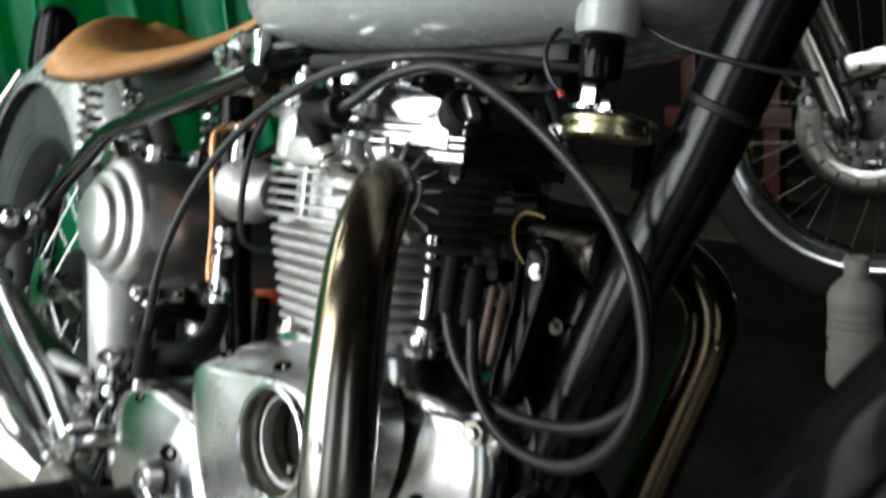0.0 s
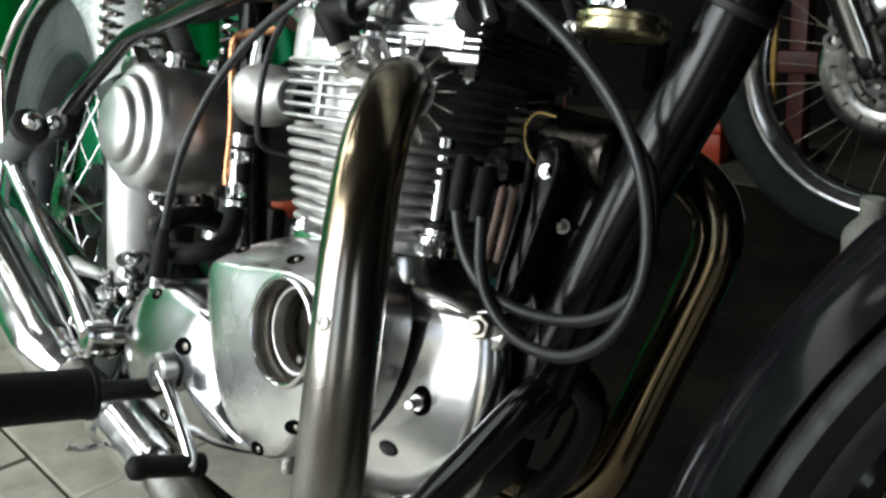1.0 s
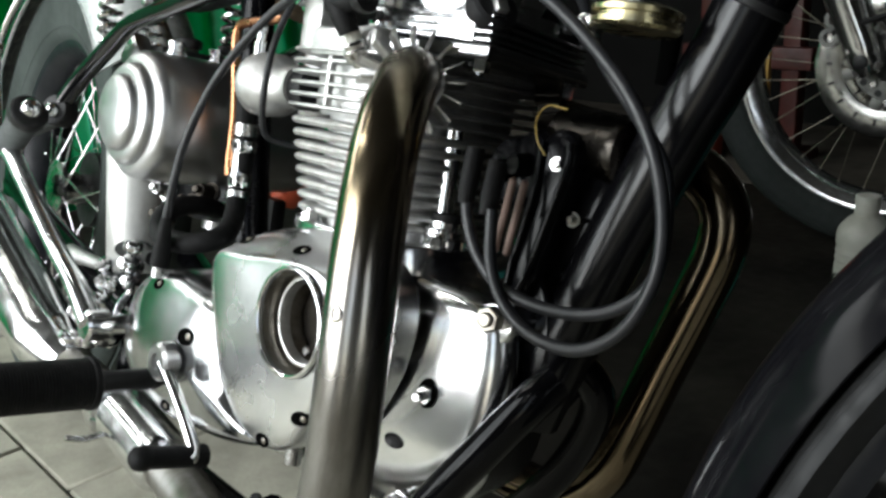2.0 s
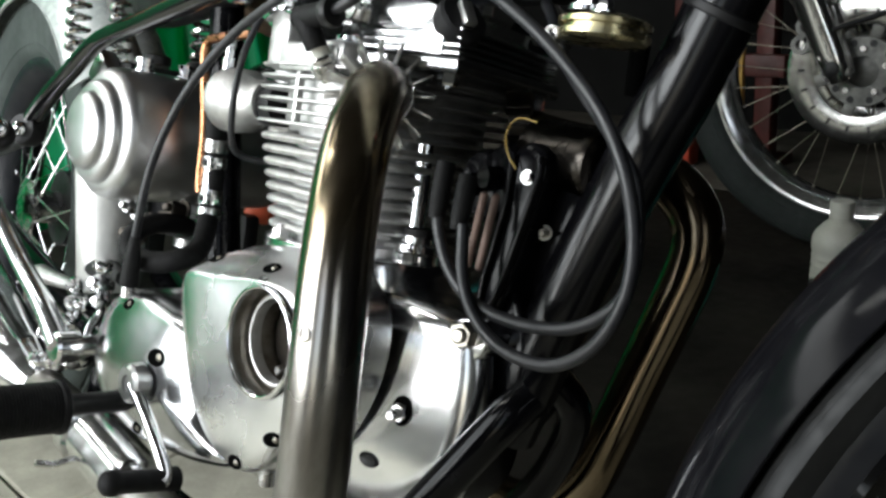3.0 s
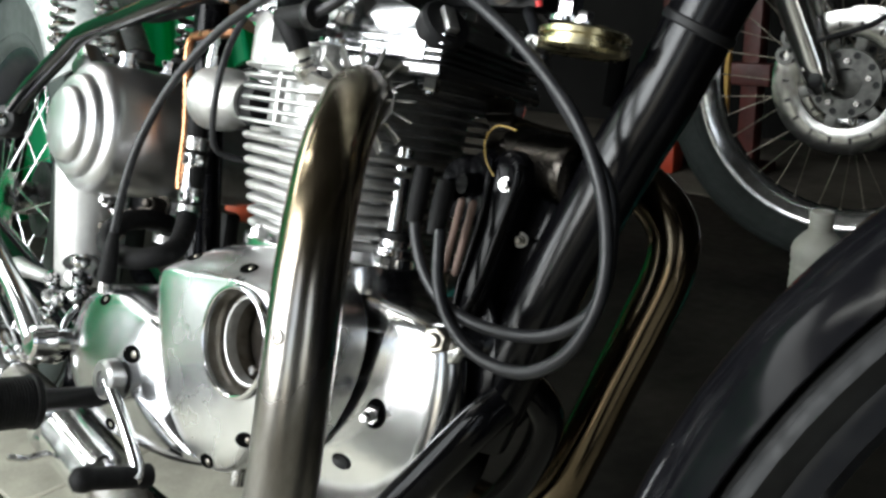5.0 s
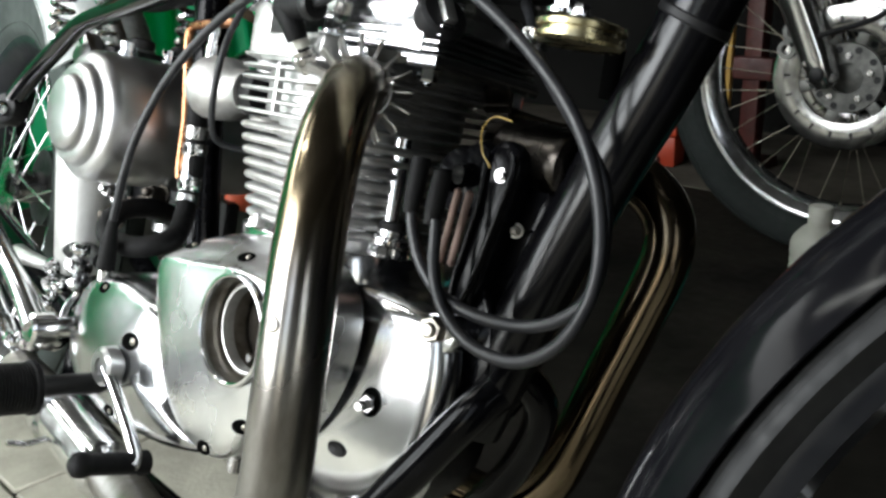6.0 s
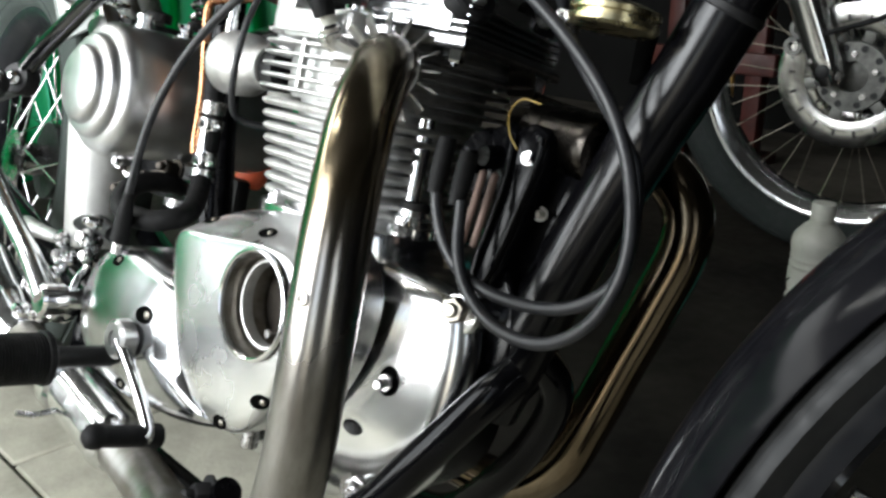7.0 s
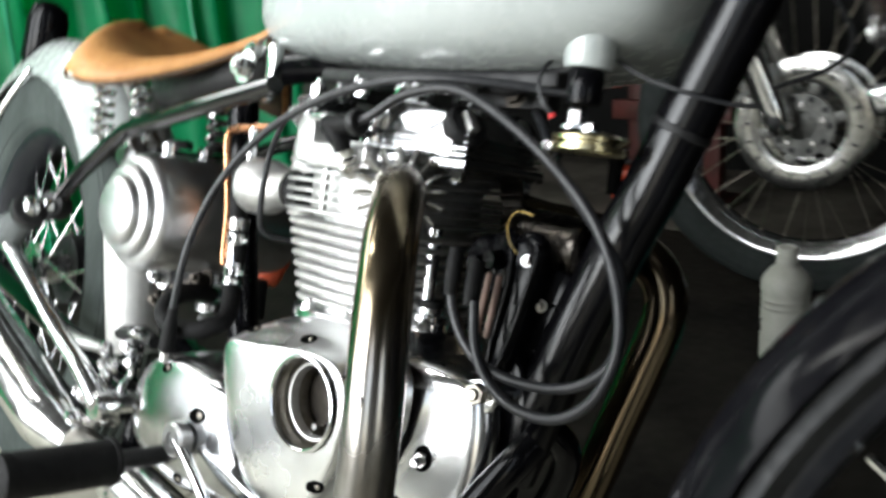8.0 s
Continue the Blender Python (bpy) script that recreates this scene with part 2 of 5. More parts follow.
# Near-black because the far walls' shade is put into the plaster's colour.
SHADEPLASTER = material("shade_dark_plaster", (0.008, 0.008, 0.0075), 0.95, 0.0, (0.005, 0.005, 0.0048), 3, 8.0, spec=0.1, bump=0.3, bump_scale=60)
# Unseen south wall, lightened to lift the reflections in the covers.
GREYWALL = material("grey_plaster", (0.22, 0.22, 0.21), 0.9, 0.0, (0.15, 0.15, 0.14), 3, 8.0, spec=0.2, bump=0.3, bump_scale=60)
# Unseen west wall, made pale so the alloy covers reflect something bright.
PALEWALL = material("pale_unseen_plaster", (0.50, 0.50, 0.47), 0.9, 0.0, (0.38, 0.38, 0.35), 3, 8.0, spec=0.2, bump=0.3, bump_scale=60)
CEIL = material("ceiling_board", (0.025, 0.024, 0.022), 0.9, 0.0, (0.018, 0.018, 0.017), 3, 6.0)
DARKRIM = material("black_painted_rim", (0.008, 0.009, 0.012), 0.3, 0.0, (0.014, 0.015, 0.018), 40, rough2=0.45, spec=0.3)
WIRE = material("yellow_wire", (0.65, 0.45, 0.12), 0.4)
REDWIRE = material("red_plastic", (0.6, 0.03, 0.03), 0.4)
DULL = material("dull_and_shaded_metal", (0.075, 0.066, 0.056), 0.4, 1.0, (0.05, 0.045, 0.04), 80)
WELL = material("brown_mottled_casting", (0.34, 0.32, 0.285), 0.36, 1.0, (0.17, 0.15, 0.12), 50, 7.0, rough2=0.5)
PINK = material("flesh_pink_porcelain", (0.20, 0.13, 0.105), 0.5)


GLOW = material("lit_tube", (0.8, 0.8, 0.8), 0.4)
GLOW.node_tree.nodes["Principled BSDF"].inputs["Emission Color"].default_value = (1.0, 0.98, 0.92, 1)
GLOW.node_tree.nodes["Principled BSDF"].inputs["Emission Strength"].default_value = 6.0


# ---------------- mesh helpers ----------------
def finish(bm, name, mat, angle=38):
    bmesh.ops.recalc_face_normals(bm, faces=bm.faces[:])
    me = bpy.data.meshes.new(name)
    bm.to_mesh(me)
    bm.free()
    me.shade_smooth()
    me.set_sharp_from_angle(angle=radians(angle))
    me.materials.append(mat)
    return me


def part(name, bm, mat, parent=None, label="", angle=38, m=None):
    ob = new(name, finish(bm, name, mat, angle))
    if parent is not None:
        ob.parent = parent
    if m is not None:
        ob.matrix_local = m
    if label:
        ob["label"] = label
    return ob


def shared(name, me, parent, m, label=""):
    ob = new(name, me)
    ob.parent = parent
    ob.matrix_local = m
    if label:
        ob["label"] = label
    return ob


def aim(at, way, spin=0.0):
    return Matrix.Translation(at) @ Vector(way).to_track_quat("Z", "Y").to_matrix().to_4x4() @ Matrix.Rotation(spin, 4, "Z")


def spline(pts, per=8, closed=False):
    p = [Vector(q) for q in pts]
    n = len(p)
    out = []
    for i in range(n if closed else n - 1):
        if closed:
            a, b, c, d = p[i - 1], p[i], p[(i + 1) % n], p[(i + 2) % n]
        else:
            b, c = p[i], p[i + 1]
            a = p[i - 1] if i else b * 2 - c
            d = p[i + 2] if i + 2 < n else c * 2 - b
        for k in range(per):
            t = k / per
            out.append(0.5 * (2 * b + (c - a) * t + (2 * a - 5 * b + 4 * c - d) * t * t + (3 * b - a - 3 * c + d) * t ** 3))
    if not closed:
        out.append(p[-1])
    return out


def skin(bm, rings, cap=True, loop=False):
    vs = [[bm.verts.new(v) for v in ring] for ring in rings]
    pairs = list(zip(vs, vs[1:])) + ([(vs[-1], vs[0])] if loop else [])
    for a, b in pairs:
        for i in range(len(a)):
            j = (i + 1) % len(a)
            bm.faces.new((a[i], a[j], b[j], b[i]))
    if cap and not loop:
        bm.faces.new(vs[0][::-1])
        bm.faces.new(vs[-1])
    return bm


def tube(pts, r, n=14, per=8, radii=None, closed=False, straight=False, bm=None):
    bm = bm or bmesh.new()
    path = [Vector(q) for q in pts] if straight else spline(pts, per, closed)
    count = len(path)
    up = Vector((0.13, 0.21, 0.97))
    rings = []
    for i, c in enumerate(path):
        if closed:
            way = path[(i + 1) % count] - path[i - 1]
        else:
            way = path[min(i + 1, count - 1)] - path[max(i - 1, 0)]
        way.normalize()
        side = up.cross(way)
        side = side.normalized() if side.length > 1e-4 else way.orthogonal().normalized()
        up = way.cross(side).normalized()
        rr = r if radii is None else float(np.interp(i / (count - 1), np.linspace(0, 1, len(radii)), radii))
        rings.append([c + rr * (math.cos(a) * side + math.sin(a) * up) for a in (2 * math.pi * k / n for k in range(n))])
    return skin(bm, rings, not closed, closed)


def lathe(profile, n=40, m=None, bm=None, arc=None):
    """profile: (radius, height) pairs, turned about z, closed at both ends when the radius is 0."""
    bm = bm or bmesh.new()
    m = m or Matrix()
    angles = [2 * math.pi * k / n for k in range(n)] if arc is None else [arc[0] + (arc[1] - arc[0]) * k / n for k in range(n + 1)]
    rings = []
    for r, h in profile:
        if r < 1e-6:
            rings.append([bm.verts.new(m @ Vector((0, 0, h)))])
        else:
            rings.append([bm.verts.new(m @ Vector((r * math.cos(a), r * math.sin(a), h))) for a in angles])
    for a, b in zip(rings, rings[1:]):
        span = len(angles) if arc is None else len(angles) - 1
        for i in range(span):
            j = (i + 1) % len(angles)
            if len(a) == 1 and len(b) == 1:
                continue
            if len(a) == 1:
                bm.faces.new((a[0], b[j], b[i]))
            elif len(b) == 1:
                bm.faces.new((a[i], a[j], b[0]))
            else:
                bm.faces.new((a[i], a[j], b[j], b[i]))
    return bm


def block(size, at=(0, 0, 0), bevel=0.002, m=None, seg=2, bm=None):
    own = bmesh.new()
    bmesh.ops.create_cube(own, size=1)
    bmesh.ops.scale(own, vec=size, verts=own.verts)
    if bevel:
        bmesh.ops.bevel(own, geom=own.edges[:], offset=bevel, segments=seg, affect="EDGES", profile=0.5)
    bmesh.ops.transform(own, matrix=Matrix.Translation(at) @ (m or Matrix()), verts=own.verts)
    if bm is None:
        return own
    return join(bm, own)


def join(bm, other):
    me = bpy.data.meshes.new("tmp")
    other.to_mesh(me)
    other.free()
    bm.from_mesh(me)
    bpy.data.meshes.remove(me)
    return bm


def plate(outline, y0, y1, bevel=0.004, seg=3, steps=None):
    """A plate whose outline lies in x and z, from y0 (far) to y1 (towards the right side of the bike, rounded)."""
    cx = sum(p[0] for p in outline) / len(outline)
    cz = sum(p[1] for p in outline) / len(outline)
    rings = [[Vector((x, y0, z)) for x, z in outline]]
    size = max(abs(x - cx) for x, _ in outline)
    for k in range(seg + 1):
        a = math.pi / 2 * k / seg
        inset, rise = bevel * (1 - math.cos(a)), bevel * (1 - math.sin(a))
        s = 1 - inset / size
        rings.append([Vector((cx + (x - cx) * s, y1 + math.copysign(rise, y0 - y1), cz + (z - cz) * s)) for x, z in outline])
    return skin(bmesh.new(), rings)


def curve2(pts, per=6):
    return [(v.x, v.y) for v in spline([(x, z, 0) for x, z in pts], per, True)]


def hexagon(bm, m, r, h):
    """A chamfered hexagon nut or head, standing on z = 0."""
    own = lathe([(0, 0), (r, 0), (r, h * 0.8), (r * 0.86, h), (0, h)], 6, m)
    return join(bm, own)


def bolt(name, at, way, r, h, mat, parent, washer=True, stud=0.0, label=""):
    m = aim(at, way, random.random())
    bm = bmesh.new()
    z = 0.0
    if washer:
        join(bm, lathe([(0, 0), (r * 1.45, 0), (r * 1.45, h * 0.2), (0, h * 0.2)], 20, m))
        z = h * 0.2
    hexagon(bm, m @ Matrix.Translation((0, 0, z)), r, h)
    if stud:
        join(bm, lathe([(0, 0), (r * 0.55, 0), (r * 0.55, z + h + stud - r * 0.15), (r * 0.4, z + h + stud), (0, z + h + stud)], 14, m))
    return part(name, bm, mat, parent, label, 30)


def helix(at, top, radius, wire, turns):
    m = aim(at, Vector(top) - Vector(at))
    length = (Vector(top) - Vector(at)).length
    pts = [m @ Vector((radius * math.cos(a), radius * math.sin(a), length * k / (turns * 12))) for k in range(turns * 12 + 1) for a in (2 * math.pi * k / 12,)]
    return tube(pts, wire, 8, 1, straight=True)


# ---------------- the garage ----------------
X0, X1, Y0, Y1, HIGH, THICK = -3.0, 2.7, -1.9, 2.7, 2.5, 0.2


def wall(name, boxes, label, paint=None):
    bm = bmesh.new()
    for lo, hi in boxes:
        size = [b - a for a, b in zip(lo, hi)]
        block(size, [(a + b) / 2 for a, b in zip(lo, hi)], 0, bm=bm)
    return tagged(part(name, bm, paint or SHADEPLASTER), label, "wall", kind="structure")


# Unseen openings, placed and sized from the highlights on the metal.
WIDE = (-2.32, -1.12, 0.38, 2.08)
HALF = (-1.01, 0.09, 0.38, 2.08)
WIN = (0.66, 1.24, 0.05, 1.92)
SIDE_DOOR = (-1.50, -0.84, 1.75)
wall("wall_north", [((X0 - THICK, Y1, 0), (X1 + THICK, Y1 + THICK, HIGH))], "rough plastered garage wall, its shade put into the dark colour")
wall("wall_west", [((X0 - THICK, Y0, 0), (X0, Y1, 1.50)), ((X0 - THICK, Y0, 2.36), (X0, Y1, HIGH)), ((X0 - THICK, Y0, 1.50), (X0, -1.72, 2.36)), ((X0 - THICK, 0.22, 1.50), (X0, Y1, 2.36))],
     "unseen plaster garage wall, pale for reflections, with a high window behind the tarpaulin", PALEWALL)
wall("wall_east", [((X1, Y0, 0), (X1 + THICK, SIDE_DOOR[0], HIGH)), ((X1, SIDE_DOOR[0], SIDE_DOOR[2]), (X1 + THICK, SIDE_DOOR[1], HIGH)), ((X1, SIDE_DOOR[1], 0), (X1 + THICK, Y1, HIGH))], "rough plastered garage wall with a doorway, shade put into its colour")
south, reach = [], X0 - THICK
for x0, x1, low, top in (WIDE, HALF, WIN):
    south += [((reach, Y0 - THICK, 0), (x0, Y0, HIGH)), ((x0, Y0 - THICK, 0), (x1, Y0, low)), ((x0, Y0 - THICK, top), (x1, Y0, HIGH))]
    reach = x1
south.append(((reach, Y0 - THICK, 0), (X1 + THICK, Y0, HIGH)))
wall("wall_south", south, "rough dark plastered wall with a wide window, an open half door and a tall window", GREYWALL)
tagged(part("ceiling", block((X1 - X0 + 2 * THICK, Y1 - Y0 + 2 * THICK, 0.15), ((X0 + X1) / 2, (Y0 + Y1) / 2, HIGH + 0.075), 0), CEIL),
       "plain dull grey boarded garage ceiling", "ceiling", kind="structure")
floor = tagged(part("floor", block((X1 - X0 + 2 * THICK, Y1 - Y0 + 2 * THICK, 0.1), ((X0 + X1) / 2, (Y0 + Y1) / 2, -0.056), 0), JOINT),
               "worn grey concrete pavers with dark sandy joints", "floor", kind="structure")

# green tarpaulin hung in folds behind the bike's tail
def tarpaulin():
    high = 1.36

    def at(y, j):
        fold = 0.035 * math.sin(y * 23) + 0.02 * math.sin(y * 51 + 1.3) + 0.05 * math.sin(y * 5.1) + 0.008 * math.sin(y * 87 + j * 0.5)
        return Vector((-1.9 + fold * (1 - 0.25 * j / 8) + 0.015 * math.sin(j * 1.7 + y * 9), y, 0.012 + high * j / 8))

    bm = bmesh.new()
    count = 250
    rows = [[bm.verts.new(at(-1.05 + 2.55 * k / count, j)) for j in range(9)] for k in range(count + 1)]
    for a, b in zip(rows, rows[1:]):
        for j in range(8):
            bm.faces.new((a[j], b[j], b[j + 1], a[j + 1]))
    ob = part("tarpaulin", bm, TARP, angle=80)
    solid = ob.modifiers.new("thick", "SOLIDIFY")
    solid.thickness = 0.003
    tagged(ob, "bright green tarpaulin hanging in folds to the floor", "tarpaulin")
    # Vertical strips whose colour holds the brightness of the lit folds.
    for y in (-0.93, -0.45, 0.05, 0.59, 1.14):
        part("fold_light", tube([at(y, j) + Vector((0.005, 0, 0)) for j in range(9)], 0.0045, 8, 3), FOLDLIGHT, ob, "paler strip painting the light on a fold")
    for end in (0, 8):
        part("hem", tube([at(-1.05 + 2.55 * k / 95, end) + Vector((0, 0, 0.004 if end == 0 else 0)) for k in range(96)], 0.006, 8, 1), TARP, ob)
    ring = finish(lathe([(0.007, -0.002), (0.013, -0.002), (0.014, 0), (0.013, 0.002), (0.007, 0.002), (0.007, -0.002)], 20), "eyelet", STEEL)
    for k in range(8):
        shared("eyelet", ring, ob, aim(at(-0.98 + 0.34 * k, 8) + Vector((0.004, 0, -0.03)), (1, 0, 0)))
    return ob


tarpaulin()

# Unseen fixture, added for the overhead highlights on tubes and chrome.
lamp = new("unseen_ceiling_light")
lamp.matrix_world = pose(-1.75, -0.75, 2.5, 0, 0, 90)
tagged(lamp, "unseen slim tube lamp, added for overhead highlights", "ceiling light")
part("frame", block((1.3, 0.10, 0.05), (0, 0, -0.027), 0.006), PLASTIC, lamp)
for dx in (-0.62, 0.62):
    part("lamp_holder", block((0.03, 0.04, 0.06), (dx, 0, -0.075), 0.004), PLASTIC, lamp)
part("diffuser", lathe([(0, 0), (0.013, 0), (0.013, 1.2), (0, 1.2)], 16, aim((-0.6, 0, -0.085), (1, 0, 0))), GLOW, lamp, "lit fluorescent tube")

# ---------------- the motorcycle ----------------
LEAN_AWAY = 16
bike = new("motorcycle")
bike.matrix_world = pose(0, 0, 0.03, -LEAN_AWAY, 0, 0)
tagged(bike, "custom twin motorcycle with grey tank, tan saddle and chrome pipes", "motorcycle")


def rounded(ax, ay, cx, cy, z, n=48, power=3.0):
    out = []
    for k in range(n):
        a = 2 * math.pi * k / n
        c, s = math.cos(a), math.sin(a)
        out.append(Vector((cx + ax * math.copysign(abs(c) ** (2 / power), c), cy + ay * math.copysign(abs(s) ** (2 / power), s), z)))
    return out


# --- crankcase
def crankcase():
    line = curve2([(0.146, 0.378), (0.162, 0.352), (0.161, 0.300), (0.148, 0.252), (0.098, 0.212), (0.0, 0.198), (-0.09, 0.205), (-0.13, 0.25),
                   (-0.13, 0.33), (-0.10, 0.378), (-0.02, 0.386), (0.08, 0.386)], 6)
    rings = []
    for y, s in ((-0.0640, 0.30), (-0.0620, 0.45), (-0.0580, 0.62), (-0.0535, 0.78), (-0.0500, 0.88), (-0.0475, 0.925), (-0.0435, 0.960), (-0.038, 0.982), (-0.032, 0.985), (-0.024, 0.95), (0.024, 0.92), (0.046, 0.80), (0.07, 0.59), (0.085, 0.5)):
        rings.append([Vector((x * s, y, 0.31 + (z - 0.31) * (0.30 + 0.70 * s))) for x, z in line])
    return skin(bmesh.new(), rings)


case = part("crankcase", crankcase(), POLISHED, bike, "polished alloy crankcase", 50)
bolt("case_stud", (0.1085, -0.0560, 0.3100), (0.30, -0.95, 0.02), 0.0066, 0.006, STEEL, case, washer=False, stud=0.010)
# Flat black oval; its colour stands for the shade in the stud's recess.
part("stud_recess", lathe([(0, 0.0012), (0.0078, 0.0012), (0.0086, 0.0016), (0.0092, 0.0012), (0.0096, -0.002)], 32, aim((0.1095, -0.0566, 0.3110), (0.12, -0.99, 0.03)) @ Matrix.Diagonal((0.85, 1.1, 1.0, 1.0))), SHADEBLACK, case)
# Shallow dark oval, the port's inner shade put into its colour.
part("breather_port", lathe([(0, 0.0010), (0.0060, 0.0010), (0.0072, 0.0016), (0.0085, 0.0004), (0.0088, -0.002)], 28, aim((0.0865, -0.0592, 0.270), (0.12, -0.99, 0.0)) @ Matrix.Diagonal((1.0, 0.62, 1.0, 1.0))), BLACKSAT, case)
bolt("case_nut", (0.092, -0.050, 0.228), (0.55, -0.83, 0), 0.0075, 0.008, STEEL, case, stud=0.008)
bolt("mount_bolt", (0.1505, -0.0510, 0.3720), (0.25, -0.97, 0.05), 0.0090, 0.009, WELL, case, washer=False, stud=0.003)
part("mount_lug", plate(curve2([(0.120, 0.353), (0.152, 0.355), (0.162, 0.368), (0.154, 0.382), (0.126, 0.374)], 5), 0.0, -0.0440, 0.003), POLISHED, case)
part("cylinder_flange", skin(bmesh.new(), [rounded(0.079 - d, 0.078 - d, 0.002, 0, z, 56, 3.0) for d, z in ((0.0, 0.383), (0.0, 0.4010), (0.0008, 0.4028), (0.0026, 0.4036), (0.012, 0.4036))]), POLISHED, case, angle=40)
for x, y in ((-0.024, -0.074), (0.03, -0.074), (0.062, -0.068), (0.072, -0.035), (0.072, 0.03), (0.062, 0.068)):
    bolt("base_nut", (x, y, 0.4035), (0, 0, 1), 0.0068, 0.006, STEEL, case, stud=0.003)

# --- timing cover with the open contact-breaker housing
PX, PZ, PY = 0.049, 0.346, -0.131


def timing_cover():
    foot = curve2([(-0.076, 0.330), (-0.072, 0.360), (-0.055, 0.385), (-0.022, 0.398), (0.03, 0.402), (0.072, 0.395), (0.096, 0.374), (0.098, 0.338),
                   (0.084, 0.298), (0.059, 0.266), (0.026, 0.250), (-0.012, 0.256), (-0.045, 0.277), (-0.068, 0.302)], 8)
    face = curve2([(-0.0665, 0.338), (-0.0708, 0.363), (-0.0610, 0.3730), (-0.022, 0.3778), (0.03, 0.3838), (0.072, 0.384), (0.090, 0.368), (0.0925, 0.338),
                   (0.081, 0.298), (0.058, 0.263), (0.028, 0.2505), (-0.009, 0.2575), (-0.034, 0.276), (-0.053, 0.305)], 8)
    rings = []
    for y, f, t in ((-0.066, 0.0, 0.0), (-0.088, 0.03, 0.0), (-0.098, 0.15, 0.0), (-0.107, 0.38, 0.0), (-0.1140, 0.62, 0.0), (-0.1190, 0.82, 0.01), (-0.1228, 0.95, 0.03), (-0.1255, 1.0, 0.065),
                    (-0.1272, 1.0, 0.12), (-0.1283, 1.0, 0.22), (-0.1290, 1.0, 0.40), (-0.1295, 1.0, 0.70), (-0.1298, 1.0, 1.0)):
        ring = []
        for (x0, z0), (x1, z1) in zip(foot, face):
            x, z = x0 + (x1 - x0) * f, z0 + (z1 - z0) * f
            a = math.atan2(z - PZ, x - PX)
            hx, hz = PX + 0.0368 * math.cos(a), PZ + 0.0368 * math.sin(a)
            ring.append(Vector((x + (hx - x) * t, y, z + (hz - z) * t)))
        rings.append(ring)
    return skin(bmesh.new(), rings, False)


cover = part("timing_cover", timing_cover(), COVERALLOY, bike, "polished alloy timing cover, its round points lid missing", 60)
HOLE = aim((PX, PY, PZ), (0, -1, 0))
part("points_housing", lathe([(0.0372, 0.0010), (0.0366, 0.0034), (0.0350, 0.0038), (0.0340, 0.0030), (0.0336, 0.0)], 64, HOLE), POLISHED, cover, "turned rim of the open points housing")
part("points_well", lathe([(0.0337, 0.0), (0.0334, -0.013), (0.0318, -0.0145), (0.0316, -0.017), (0.0285, -0.018), (0.028, -0.040), (0.0, -0.040)], 56, HOLE), WELL, cover, "brown mottled points well")
part("points_ring", lathe([(0.0306, -0.017), (0.0304, -0.0105), (0.0292, -0.0098), (0.0278, -0.0102), (0.0272, -0.014), (0.0270, -0.018)], 56, HOLE), CAST, cover)
part("points_plate", lathe([(0.0, -0.028), (0.0225, -0.028), (0.0262, -0.029)], 40, HOLE), DULL, cover, "dull contact-breaker plate")
for dx, dz in ((0.012, -0.020), (-0.006, -0.022)):
    part("points_screw", lathe([(0, -0.019), (0.0028, -0.019), (0.0036, -0.021), (0.0036, -0.029)], 12, HOLE @ Matrix.Translation((dx, dz, 0))), STEEL, cover)


def recessed_screw(ob, x, z, r=0.0050):
    """A cheese-head screw on a flat black oval, coloured for the shade of a recess on the outer face of a cover."""
    bpy.context.view_layer.update()
    hit, place, way, _ = ob.ray_cast((x, -0.5, z), (0, 1, 0))
    if not hit:
        return
    m = aim(place, way)
    slot = m @ Matrix.Rotation(math.atan2((m.to_3x3().inverted() @ Vector((1, 0, 0.25))).y, (m.to_3x3().inverted() @ Vector((1, 0, 0.25))).x), 4, "Z") @ Matrix.Diagonal((1.45, 0.92, 1.0, 1.0))
    part("screw_recess", lathe([(r * 1.15, -0.0004), (r * 1.08, 0.0005), (r * 0.9, 0.0006), (0, 0.0006)], 28, slot), SHADEBLACK, ob)
    head_m = slot @ Matrix.Translation((r * 0.42, 0, 0)) @ Matrix.Diagonal((1 / 1.45, 1 / 0.92, 1.0, 1.0))
    top = part("screw", lathe([(0, 0.0020), (r * 0.36, 0.0016), (r * 0.46, 0.0010), (r * 0.48, 0.0)], 18, head_m), WELL, ob)
    part("screw_slot", block((r * 0.85, r * 0.16, 0.0004), (0, 0, 0.0019), 0, head_m), SHADEBLACK, top)


for x, z in ((-0.046, 0.383), (0.028, 0.390), (0.030, 0.2585), (0.070, 0.287)):
    recessed_screw(cover, x, z)

# --- gearbox outer cover
def gearbox_cover():
    line = curve2([(-0.236, 0.268), (-0.226, 0.302), (-0.200, 0.326), (-0.160, 0.336), (-0.115, 0.334), (-0.074, 0.325), (-0.058, 0.29), (-0.040, 0.262),
                   (-0.005, 0.240), (-0.04, 0.226), (-0.09, 0.219), (-0.14, 0.214), (-0.19, 0.222), (-0.225, 0.240)], 6)
    cx, cz = -0.135, 0.276
    rings = []
    for y, s in ((-0.05, 1.0), (-0.088, 1.0), (-0.097, 0.992), (-0.1035, 0.97), (-0.1085, 0.93), (-0.112, 0.87), (-0.1148, 0.77), (-0.1170, 0.62), (-0.1187, 0.45), (-0.1197, 0.28), (-0.1203, 0.1)):
        rings.append([Vector((cx + (x - cx) * s, y, cz + (z - cz) * s)) for x, z in line])
    return skin(bmesh.new(), rings)


gear = part("gearbox_cover", gearbox_cover(), ROCKER, bike, "polished alloy gearbox cover", 60)
for x, z, r in ((-0.104, 0.294, 0.0068), (-0.167, 0.3225, 0.0048), (-0.130, 0.229, 0.0048)):
    recessed_screw(gear, x, z, r)
